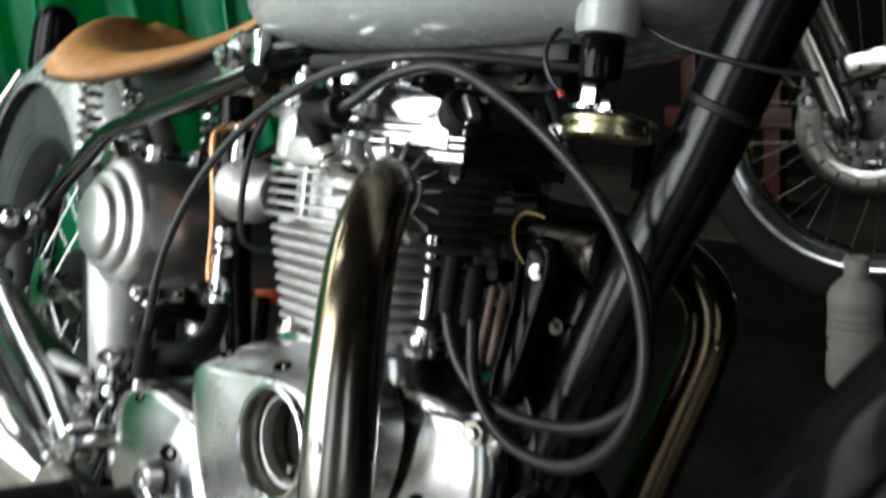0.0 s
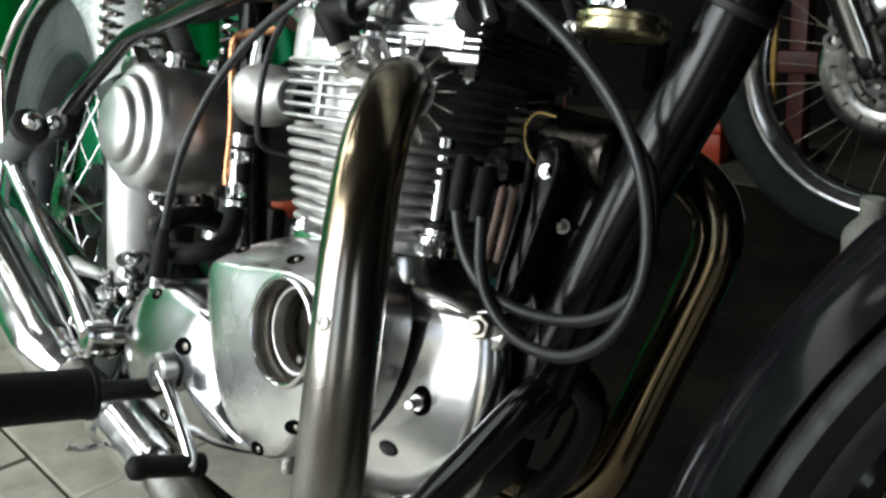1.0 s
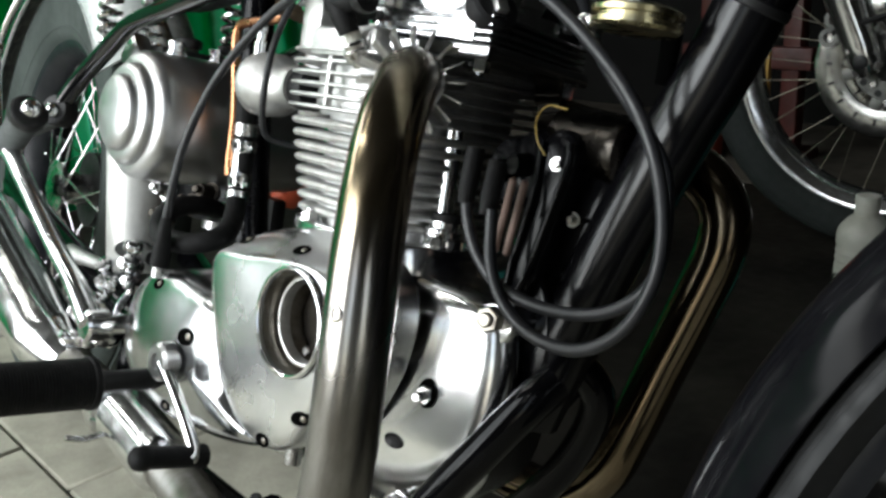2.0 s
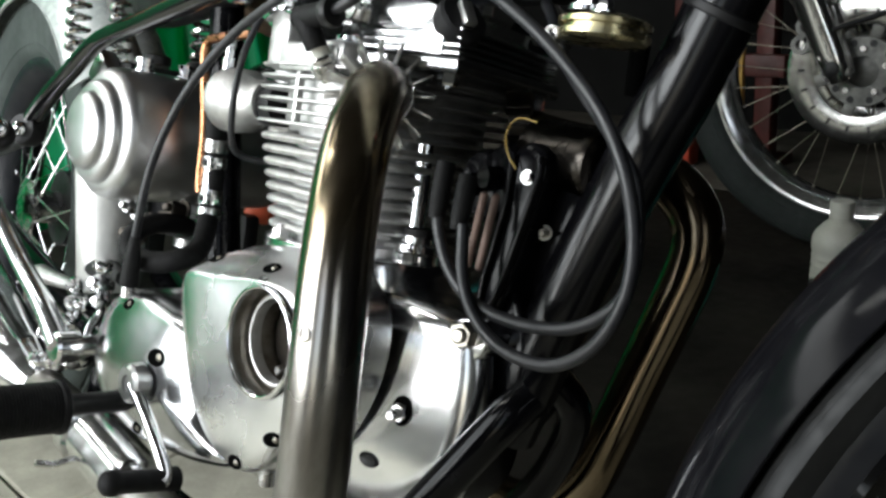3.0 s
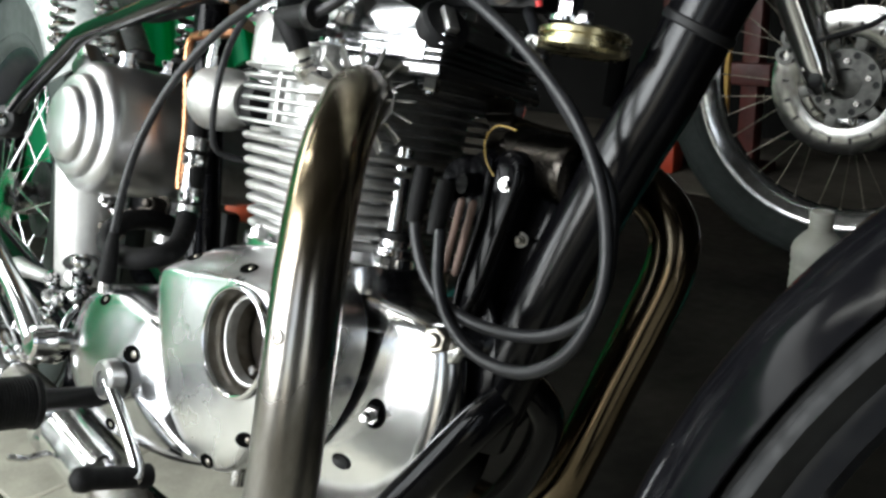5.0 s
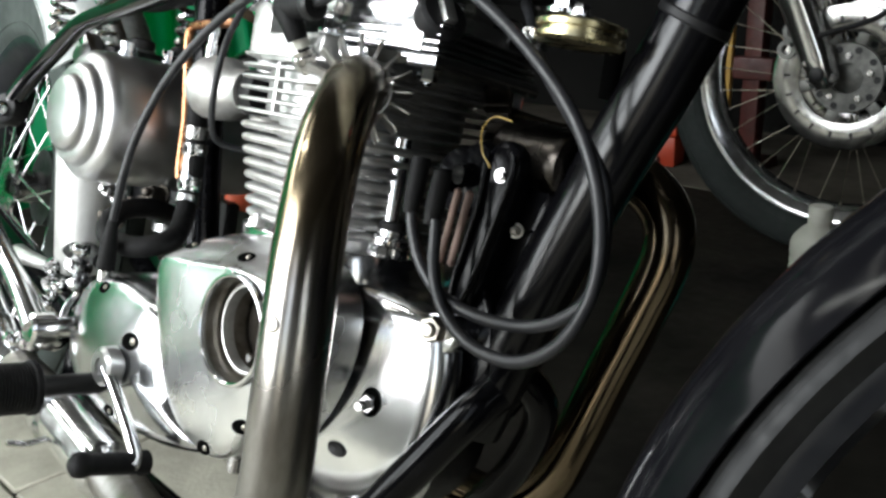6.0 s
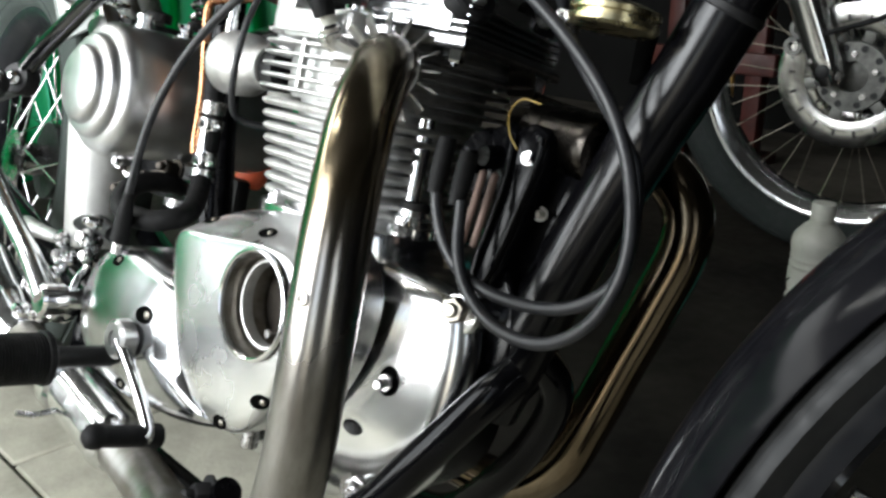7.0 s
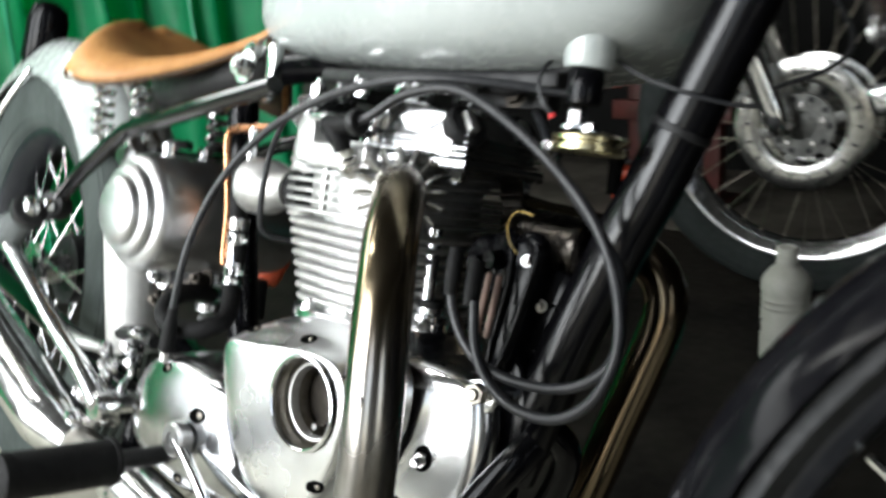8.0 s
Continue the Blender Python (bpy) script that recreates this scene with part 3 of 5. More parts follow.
# gear lever
shaft = part("gear_lever", lathe([(0, 0.029), (0.0062, 0.029), (0.0066, 0.031), (0.0125, 0.031), (0.0155, 0.0285), (0.0160, 0.018), (0.0120, 0.0165), (0.0105, -0.004)], 30,
                                 aim((-0.117, -0.104, 0.271), (0, -1, 0))), BRUSHED, bike, "chrome gear lever with a black rubber")
part("lever_arm", tube([(-0.113, -0.130, 0.271), (-0.090, -0.130, 0.254), (-0.067, -0.129, 0.234), (-0.053, -0.129, 0.219), (-0.050, -0.134, 0.215)], 0.0055, 12), CHROME, shaft)
part("lever_rubber", lathe([(0, 0.058), (0.005, 0.0575), (0.0085, 0.0545), (0.0095, 0.050), (0.0092, 0.046), (0.0082, 0.044), (0.0084, 0.004), (0.0094, 0.002), (0.0094, -0.003), (0, -0.003)],
                           24, aim((-0.055, -0.122, 0.2145), (0.06, -1, 0.12))), RUBBER, shaft, "black rubber")
bolt("pinch_bolt", (-0.132, -0.127, 0.262), (-0.4, -0.2, -0.9), 0.004, 0.004, STEEL, shaft)
# kick starter
kick = part("kick_starter", lathe([(0, 0.028), (0.012, 0.028), (0.0145, 0.025), (0.0145, 0.006), (0.010, 0.004), (0.010, -0.03)], 24,
                                  aim((-0.262, -0.105, 0.262), (0, -1, 0))), CHROME, bike, "chrome kick starter with a grey rubber pedal")
part("kick_arm", tube([(-0.263, -0.125, 0.264), (-0.300, -0.127, 0.289), (-0.360, -0.130, 0.322), (-0.425, -0.136, 0.366), (-0.476, -0.140, 0.398)], 0.0095, 14,
                      radii=[0.012, 0.0095, 0.009, 0.0095]), POLISHED, kick)
pedal = aim((-0.482, -0.139, 0.3985), (0.058, 0.0, 0.044))
part("pedal_rubber", lathe([(0, 0.004), (0.013, 0.004), (0.0155, 0.008), (0.015, 0.03), (0.0155, 0.056), (0.013, 0.060), (0, 0.060)], 24, pedal), GREYRUBBER, kick, "worn grey rubber")
part("pedal_flange", lathe([(0.0100, 0.056), (0.0185, 0.057), (0.0195, 0.060), (0.0190, 0.068), (0.0160, 0.071), (0.0090, 0.072)], 28, pedal), BLACKSAT, kick)
part("pedal_end", lathe([(0.0100, 0.069), (0.0108, 0.074), (0.0085, 0.079), (0.0045, 0.082), (0, 0.0828)], 24, pedal), CHROME, kick)
part("kick_pivot", block((0.02, 0.022, 0.02), (-0.472, -0.138, 0.398), 0.004), CHROME, kick)
# speedo cable union and clutch linkage above the gearbox
link = part("clutch_lever", tube([(-0.352, -0.070, 0.311), (-0.335, -0.072, 0.319), (-0.305, -0.074, 0.325), (-0.280, -0.076, 0.329), (-0.245, -0.082, 0.328)], 0.0085, 14, radii=[0.006, 0.009, 0.0085, 0.009, 0.007]), BLACKSAT, bike,
            "black clutch lever with chrome joints")
part("lever_knob", tube([(-0.468, -0.070, 0.2885), (-0.458, -0.070, 0.2900), (-0.420, -0.070, 0.2920), (-0.369, -0.070, 0.2956), (-0.330, -0.072, 0.300)], 0.008, 16, 5, radii=[0.0075, 0.0105, 0.0075, 0.0058, 0.0052]), CAST, link, "dull alloy lever end")
for at, r in (((-0.3367, -0.080, 0.3018), 0.0105), ((-0.2879, -0.080, 0.3128), 0.0105), ((-0.3286, -0.085, 0.2851), 0.0095), ((-0.3080, -0.086, 0.2900), 0.0070), ((-0.2769, -0.085, 0.2986), 0.0080), ((-0.3285, -0.100, 0.2564), 0.0125),
              ((-0.2957, -0.100, 0.2592), 0.0090), ((-0.2793, -0.100, 0.2468), 0.0120), ((-0.2930, -0.110, 0.2406), 0.0095), ((-0.3310, -0.110, 0.2290), 0.0100), ((-0.318, -0.095, 0.2720), 0.0070), ((-0.245, -0.1, 0.338), 0.0070)):
    way = (random.uniform(-0.5, 0.6), -1, random.uniform(-0.2, 0.6))
    joint = part("linkage_joint", lathe([(0, r * 1.25), (r * 0.5, r * 1.2), (r * 0.85, r * 0.85), (r, 0.2 * r), (r * 0.95, -r * 0.3), (r * 0.7, -r * 0.8), (0, -r)], 20, aim(at, way)), CHROME, link)
    bolt("joint_nut", Vector(at) + Vector(way).normalized() * r * 1.1, way, r * 0.5, r * 0.45, STEEL, joint, washer=False)
part("linkage_rod", tube([(-0.3367, -0.075, 0.3018), (-0.3286, -0.080, 0.2851), (-0.320, -0.09, 0.270), (-0.3285, -0.095, 0.2564)], 0.0042, 12), CHROME, link)
part("linkage_rod", tube([(-0.2879, -0.076, 0.3128), (-0.2769, -0.080, 0.2986), (-0.285, -0.09, 0.272), (-0.2793, -0.095, 0.2468)], 0.0042, 12), CHROME, link)
part("linkage_rod", tube([(-0.3310, -0.105, 0.2290), (-0.305, -0.108, 0.236), (-0.2793, -0.105, 0.2468), (-0.262, -0.105, 0.262)], 0.0050, 12), CHROME, link)
stay = part("silencer_stay", tube([(-0.590, -0.085, 0.600), (-0.6206, -0.098, 0.5541), (-0.660, -0.100, 0.5080), (-0.6630, -0.100, 0.4950), (-0.650, -0.100, 0.455), (-0.6289, -0.100, 0.3967), (-0.622, -0.105, 0.340)], 0.0042, 14, 6), CHROME, bike, "chrome silencer stay rod")
part("stay_eye", lathe([(0.004, -0.004), (0.009, -0.004), (0.010, 0), (0.009, 0.004), (0.004, 0.004)], 20, aim((-0.664, -0.100, 0.4995), (0, -1, 0))), STEEL, stay)

# --- barrel with cooling fins
barrel = part("cylinder_block", skin(bmesh.new(), [rounded(0.052, 0.066, -0.004, 0, z) for z in (0.392, 0.404, 0.47, 0.482)]), CAST, bike, "cast alloy finned cylinders", 50)
for k in range(8):
    z = 0.4115 + 0.0092 * k
    ax, ay = 0.064 + 0.0022 * k, 0.075 + 0.0014 * k
    edge = [rounded(ax * s, ay * s, -0.008, 0, z + dz, 56, 3.2) for s, dz in ((0.80, -0.0036), (0.965, -0.0029), (0.99, -0.0018), (1.0, 0.0), (0.99, 0.0018), (0.965, 0.0029), (0.80, 0.0036))]
    part("fin", skin(bmesh.new(), edge), CAST, barrel)

pushrod = part("pushrod_tube", lathe([(0, 0), (0.0062, 0), (0.0062, 0.090), (0, 0.090)], 32, aim((0.0630, -0.022, 0.396), (-0.02, 0, 1))), CHROME, barrel, "chrome pushrod tube")
part("tube_base", lathe([(0, 0), (0.0175, 0), (0.0175, 0.006), (0.0155, 0.0075), (0.0150, 0.012), (0.0120, 0.0135), (0.0120, 0.018), (0, 0.018)], 32, Matrix.Translation((0.0665, -0.022, 0.4030))), CHROME, pushrod)
part("tube_seal", lathe([(0.0086, 0.016), (0.0108, 0.017), (0.0112, 0.020), (0.0108, 0.023), (0.0086, 0.024)], 28, Matrix.Translation((0.0665, -0.022, 0.4030))), RUBBER, pushrod)

# --- cylinder head
head = part("cylinder_head", skin(bmesh.new(), [rounded(a, b, -0.008, 0, z) for a, b, z in
                                               ((0.056, 0.070, 0.482), (0.060, 0.074, 0.490), (0.060, 0.074, 0.522), (0.052, 0.070, 0.535), (0.045, 0.066, 0.548))]), CAST, bike, "cast alloy finned cylinder head", 50)
for k in range(6):
    z = 0.4870 + 0.0083 * k
    edge = [rounded(0.080 * s, 0.086 * s, -0.010, 0, z + dz, 56, 3.6) for s, dz in ((0.78, -0.0019), (0.98, -0.0014), (1.0, -0.0006), (1.0, 0.0006), (0.98, 0.0014), (0.78, 0.0019))]
    part("fin", skin(bmesh.new(), edge), CAST, head)
for y in (-0.084, 0.084):
    for x in (-0.012,):
        part("fin_rib", block((0.0045, 0.006, 0.036), (x, y * 0.98, 0.506), 0.0015), CAST, head)
part("head_casting", block((0.070, 0.020, 0.022), (-0.008, -0.074, 0.534), 0.006), CAST, head)
part("head_casting", block((0.026, 0.020, 0.044), (-0.056, -0.066, 0.547), 0.006), CAST, head)
part("head_casting", block((0.024, 0.022, 0.024), (0.018, -0.070, 0.535), 0.005), CAST, head)
part("head_casting", block((0.060, 0.15, 0.012), (0.030, 0.016, 0.530), 0.004), CAST, head)
for x, y, z in ((0.022, -0.068, 0.548), (-0.055, -0.068, 0.568), (0.086, -0.034, 0.540), (0.066, 0.082, 0.536)):
    bolt("head_bolt", (x, y, z), (0, 0, 1 if z > 0.54 else -1), 0.0075, 0.012, CHROME, head, stud=0.003)

# finned exhaust roses; the left one's shade is put into its darker metal
def rose(parent, side):
    m = aim((0.058, side * 0.068, 0.510), (0.80, side * 0.55, 0.16))
    ring = part("exhaust_rose", lathe([(0.0195, 0.0), (0.0225, 0.0), (0.0225, 0.016), (0.0205, 0.018), (0.0195, 0.018)], 32, m), ROSEFIN if side < 0 else DULL, parent, "finned exhaust clamp")
    me = finish(block((0.016, 0.0022, 0.020), (0.0285, 0, 0.008), 0.0009), "rose_fin", ROSEFIN if side < 0 else DULL)
    for k in range(16):
        shared("rose_fin", me, ring, m @ Matrix.Rotation(2 * math.pi * k / 16 + 0.1, 4, "Z"))


rose(head, -1)
rose(head, 1)

# rocker boxes
def rocker_box(x, lead, name, wide=False):
    body = bmesh.new()
    sect = [(-0.024, 0.0), (-0.024, 0.018), (-0.018, 0.034), (-0.006, 0.042), (0.010, 0.041), (0.022, 0.032), (0.027, 0.018), (0.027, 0.0)]
    rings = []
    for y, s, f in ((-0.068, 0.86, -0.80), (-0.065, 0.96, -0.74), (-0.058, 1.0, -0.62), *(((-0.046, 1.0, 2.3), (-0.036, 1.0, 2.6)) if wide else ((-0.008, 1.0, 0.88), (0.004, 1.0, 1.0))), (0.090, 1.0, 1.0), (0.097, 0.96, 1.0), (0.100, 0.86, 1.0)):
        rings.append([Vector((x + lead * (a * s if a < 0.008 else 0.008 + (a - 0.008) * s * f), y, 0.545 + b * s)) for a, b in sect])
    skin(body, rings)
    ob = part(name, body, ROCKER, bike, "polished alloy rocker box", 30)
    plan = ((-0.021, -0.067), (-0.008, -0.067), (-0.003, -0.064), *(((0.063, -0.041), (0.065, -0.032)) if wide else ((0.032, -0.007), (0.034, 0.004))), (0.034, 0.097), (-0.021, 0.097))

    def layer(z, half, grow):
        rows = []
        for dz, g in ((-half, -0.0008), (-half * 0.5, 0), (half * 0.5, 0), (half, -0.0008)):
            rows.append([Vector((x + lead * (p + (grow + g if p > 0 else -grow)), q + (grow + g) * (1 if q > 0 else -1), z + dz)) for p, q in plan])
        return skin(bmesh.new(), rows)

    for k in range(4):
        part("rocker_fin", layer(0.5465 + 0.0052 * k, 0.0014, 0.0), ROCKER, ob)
    part("rocker_base", layer(0.5385, 0.005, 0.003), ROCKER, ob)
    return ob


front_box = rocker_box(0.036, 1, "rocker_box", True)
rear_box = rocker_box(-0.075, -1, "rocker_box")
for box, x, lead in ((front_box, 0.058, 1), (rear_box, -0.098, -1)):
    for y in (0.0, 0.078):
        wide = lead > 0 and y < 0.05
        m = aim((x + 0.026, -0.031, 0.566) if wide else (x - lead * 0.006, y, 0.572), (lead * 0.80, -0.15, 0.6))
        cap = part("rocker_cap", lathe([(0.017, -0.006), (0.0185, 0.0), (0.0185, 0.008), (0.0165, 0.0105), (0.012, 0.011), (0, 0.011)], 30, m), BLACKSAT, box, "black slotted inspection cap")
        part("cap_slot", block((0.0095, 0.019, 0.006), (0, 0, 0.0125), 0.0012), CAST, box, m=m)
    for y in (-0.050, -0.025, 0.045):
        bolt("rocker_nut", (x - lead * 0.024, y, 0.583), (0, 0, 1), 0.0078, 0.012, CHROME, box, stud=0.004)
part("oil_feed", tube([(0.03, -0.062, 0.566), (0.034, -0.072, 0.570), (0.02, -0.074, 0.566), (-0.03, -0.074, 0.566), (-0.07, -0.068, 0.570)], 0.0038, 10), CHROME, front_box)
for x in (0.03, -0.07):
    bolt("banjo_nut", (x, -0.068, 0.567), (0, -1, 0), 0.0075, 0.010, CHROME, front_box)

# spark plugs, caps and leads
def plug(parent, side):
    m = aim((0.0185, side * 0.078, 0.520), (-0.10, side * 0.52, 0.80))
    ob = part("spark_plug", lathe([(0, 0), (0.0075, 0), (0.0075, 0.004), (0.0100, 0.004), (0.0100, 0.012), (0.0085, 0.013), (0.0085, 0.016), (0.006, 0.018), (0, 0.018)], 24, m), STEEL, parent)
    hexagon_nut = bmesh.new()
    hexagon(hexagon_nut, m @ Matrix.Translation((0, 0, 0.005)), 0.0108, 0.008)
    part("plug_hexagon", hexagon_nut, STEEL, ob)
    part("insulator", lathe([(0.0060, 0.014), (0.0056, 0.026), (0, 0.027)], 20, m), PLASTIC, ob)


plug(head, -1)
plug(head, 1)
cap = part("plug_cap", tube([(0.0165, -0.0925, 0.5385), (0.0145, -0.0950, 0.5450), (0.0100, -0.0975, 0.5530), (0.0070, -0.0985, 0.5575)], 0.0085, 20, 5, radii=[0.0074, 0.0080, 0.0086, 0.0082]), RUBBER, bike,
           "black rubber spark plug cap")
part("cap_arm", tube([(-0.0005, -0.0985, 0.5572), (0.0020, -0.0985, 0.5575), (0.0180, -0.0985, 0.5592), (0.0340, -0.0980, 0.5612)], 0.0082, 20, 5, radii=[0.0060, 0.0082, 0.0082, 0.0078]), RUBBER, cap)
part("cap_collar", lathe([(0.0040, 0), (0.0098, 0), (0.0104, 0.0015), (0.0104, 0.0060), (0.0096, 0.0075), (0.0040, 0.0075)], 24, aim((0.0310, -0.0981, 0.5608), (0.98, 0.02, 0.12))), BLACKSAT, cap)
LEAD = 0.0039
part("ignition_lead", tube([(0.034, -0.098, 0.5612), (0.050, -0.0955, 0.5690), (0.076, -0.088, 0.5860), (0.118, -0.078, 0.591), (0.172, -0.070, 0.565), (0.223, -0.066, 0.527),
                            (0.251, -0.064, 0.493), (0.265, -0.062, 0.457), (0.267, -0.062, 0.423), (0.253, -0.062, 0.392), (0.227, -0.062, 0.374), (0.194, -0.062, 0.373),
                            (0.167, -0.062, 0.386), (0.151, -0.062, 0.408), (0.143, -0.060, 0.440)], LEAD, 14, 10), CABLE, bike, "black rubber ignition lead", 80)
part("ignition_lead", tube([(0.10, 0.055, 0.590), (0.128, 0.005, 0.588), (0.158, -0.022, 0.572), (0.189, -0.042, 0.543), (0.231, -0.046, 0.504), (0.252, -0.048, 0.481),
                            (0.260, -0.050, 0.456), (0.261, -0.05, 0.430), (0.252, -0.05, 0.411), (0.228, -0.05, 0.395), (0.193, -0.052, 0.389), (0.158, -0.056, 0.394),
                            (0.136, -0.058, 0.409), (0.122, -0.058, 0.430), (0.116, -0.058, 0.450)], LEAD, 14, 10), CABLE, bike, "black rubber ignition lead", 80)
for at, to in (((0.139, -0.060, 0.436), (0.138, -0.056, 0.470)), ((0.117, -0.058, 0.440), (0.115, -0.054, 0.476))):
    part("lead_boot", tube([at, ((at[0] + to[0]) / 2, (at[1] + to[1]) / 2, (at[2] + to[2]) / 2), to], 0.0062, 16, 4, radii=[0.0050, 0.0062, 0.0064, 0.006]), RUBBER, bike, "ribbed rubber boot on the coil")

# ignition coils and their bracket on the down tube
coil = part("ignition_coil", lathe([(0, 0), (0.022, 0), (0.0245, 0.003), (0.0245, 0.07), (0.021, 0.076), (0.008, 0.078), (0.007, 0.09), (0, 0.09)], 32,
                                   aim((0.150, 0.055, 0.474), (-0.25, -1, -0.05))), BLACK, bike, "glossy black ignition coils on a black bracket")
part("coil_body", lathe([(0, 0), (0.022, 0), (0.0245, 0.003), (0.0245, 0.07), (0.021, 0.076), (0.008, 0.078), (0.007, 0.09), (0, 0.09)], 32,
                        aim((0.120, 0.060, 0.468), (-0.1, -1, -0.05))), BLACK, coil)
part("coil_housing", plate(curve2([(0.143, 0.470), (0.152, 0.478), (0.169, 0.480), (0.186, 0.477), (0.196, 0.468), (0.192, 0.44), (0.176, 0.405), (0.150, 0.400), (0.142, 0.43), (0.142, 0.46)], 5),
                           0.05, -0.012, 0.005), BLACK, coil)
part("coil_bracket", plate(curve2([(0.150, 0.478), (0.152, 0.490), (0.163, 0.496), (0.175, 0.489), (0.177, 0.474), (0.169, 0.44), (0.160, 0.405), (0.153, 0.386), (0.139, 0.388), (0.141, 0.41), (0.149, 0.45)], 5),
                           -0.016, -0.032, 0.004), BLACK, coil, "black pressed coil bracket")
part("coil_case", lathe([(0, 0), (0.0200, 0.0), (0.0228, 0.0025), (0.0232, 0.006), (0.0232, 0.054), (0.0238, 0.0545), (0.0238, 0.058), (0.0225, 0.061), (0.0150, 0.0625), (0, 0.063)], 44,
                        aim((0.138, 0.006, 0.490), (1, -0.10, -0.06))), COILCASE, coil, "dull bronzed coil case")
for dx, dz in ((0.030, 0.006), (0.044, -0.002)):
    part("case_rivet", lathe([(0, 0.0015), (0.0018, 0.0012), (0.0022, 0)], 12, aim((0.136 + dx, -0.0165, 0.490 + dz), (0, -1, 0.2))), BLACKSAT, coil)
bolt("bracket_bolt", (0.1650, -0.032, 0.474), (0.3, -0.95, 0.1), 0.0032, 0.004, STEEL, coil)
bolt("housing_stud", (0.170, -0.014, 0.441), (0.5, -0.85, 0), 0.0034, 0.004, WELL, coil, stud=0.007)
part("bracket_rib", tube([(0.1735, -0.0335, 0.488), (0.1745, -0.0335, 0.474), (0.1665, -0.0335, 0.440), (0.1575, -0.0335, 0.405), (0.151, -0.0335, 0.390)], 0.0026, 10, 5), BLACK, coil)
part("bracket_rib", tube([(0.1515, -0.0335, 0.487), (0.1520, -0.0335, 0.474), (0.1510, -0.0335, 0.450), (0.1435, -0.0335, 0.410), (0.1415, -0.0335, 0.392)], 0.0022, 10, 5), BLACK, coil)
part("loose_wire", tube([(0.157, -0.035, 0.478), (0.150, -0.037, 0.487), (0.146, -0.036, 0.500), (0.152, -0.034, 0.509), (0.166, -0.032, 0.508)], 0.0005, 8), WIRE, coil, "stripped yellow wire end")
for x in (0.129, 0.139):
    part("coil_terminal", lathe([(0, 0), (0.0026, 0.002), (0.0026, 0.05), (0, 0.052)], 12, aim((x, -0.036, 0.41), (0.12, 0, 1))), PINK, coil)

# --- right exhaust pipe, silencer, left exhaust pipe
PIPE = 0.0195
exhaust = part("exhaust_pipe", tube([(0.060, -0.070, 0.511), (0.080, -0.086, 0.514), (0.103, -0.110, 0.507), (0.128, -0.138, 0.484), (0.146, -0.156, 0.455), (0.157, -0.166, 0.418),
                                     (0.163, -0.170, 0.380), (0.164, -0.170, 0.340), (0.160, -0.166, 0.290), (0.146, -0.160, 0.245), (0.112, -0.152, 0.214),
                                     (0.06, -0.135, 0.180), (-0.02, -0.120, 0.168), (-0.088, -0.112, 0.173), (-0.173, -0.110, 0.187), (-0.26, -0.110, 0.199), (-0.34, -0.112, 0.206)], PIPE, 36, 8), HEADER, bike,
               "chrome exhaust pipe tinted gold by heat", 80)
part("silencer", tube([(-0.325, -0.111, 0.204), (-0.345, -0.112, 0.2075), (-0.372, -0.114, 0.2150), (-0.405, -0.117, 0.2265), (-0.574, -0.120, 0.2920), (-0.76, -0.125, 0.3640), (-0.80, -0.126, 0.379)],
                      0.034, 40, 8, radii=[0.0205, 0.027, 0.0335, 0.0345, 0.0345, 0.033, 0.027]), CHROME, bike, "chrome silencer", 80)
part("silencer_sleeve", tube([(-0.222, -0.110, 0.196), (-0.215, -0.110, 0.1945), (-0.17, -0.110, 0.1865), (-0.128, -0.111, 0.1795), (-0.118, -0.1115, 0.178)], 0.027, 36, 5, radii=[0.0275, 0.0262, 0.0262, 0.0262, 0.0215]), CHROME, exhaust, "chrome silencer sleeve", 60)
part("pipe_scar", lathe([(0, -0.0003), (0.0020, -0.0002), (0.0029, 0.0004), (0.0036, 0.0004), (0.0048, -0.0001), (0.0056, -0.0012)], 24, aim((0.1672, -0.1890, 0.3832), (0.22, -0.97, 0.08)) @ pose(0, 0, 0, 0, 0, 25) @ Matrix.Diagonal((0.8, 1.0, 1.0, 1.0))), HEADER, exhaust)
m = aim((-0.221, -0.110, 0.1955), (1, 0.0, -0.17))
part("pipe_clamp", lathe([(0.0262, -0.008), (0.0292, -0.008), (0.0292, 0.008), (0.0262, 0.008)], 30, m), CHROME, exhaust)
part("clamp_screw", tube([(-0.200, -0.128, 0.182), (-0.202, -0.146, 0.178), (-0.204, -0.162, 0.180)], 0.003, 8), STEEL, exhaust)
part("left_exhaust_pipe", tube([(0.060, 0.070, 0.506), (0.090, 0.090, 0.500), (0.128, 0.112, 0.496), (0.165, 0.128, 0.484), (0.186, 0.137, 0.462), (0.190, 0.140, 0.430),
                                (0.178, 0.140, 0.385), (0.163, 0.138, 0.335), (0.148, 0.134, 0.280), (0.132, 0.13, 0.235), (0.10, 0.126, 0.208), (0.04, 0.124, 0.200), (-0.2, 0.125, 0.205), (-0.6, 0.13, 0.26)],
                               PIPE, 32, 8), DARKPIPE, bike, "browned chrome exhaust pipe, its shade put into the colour", 80)

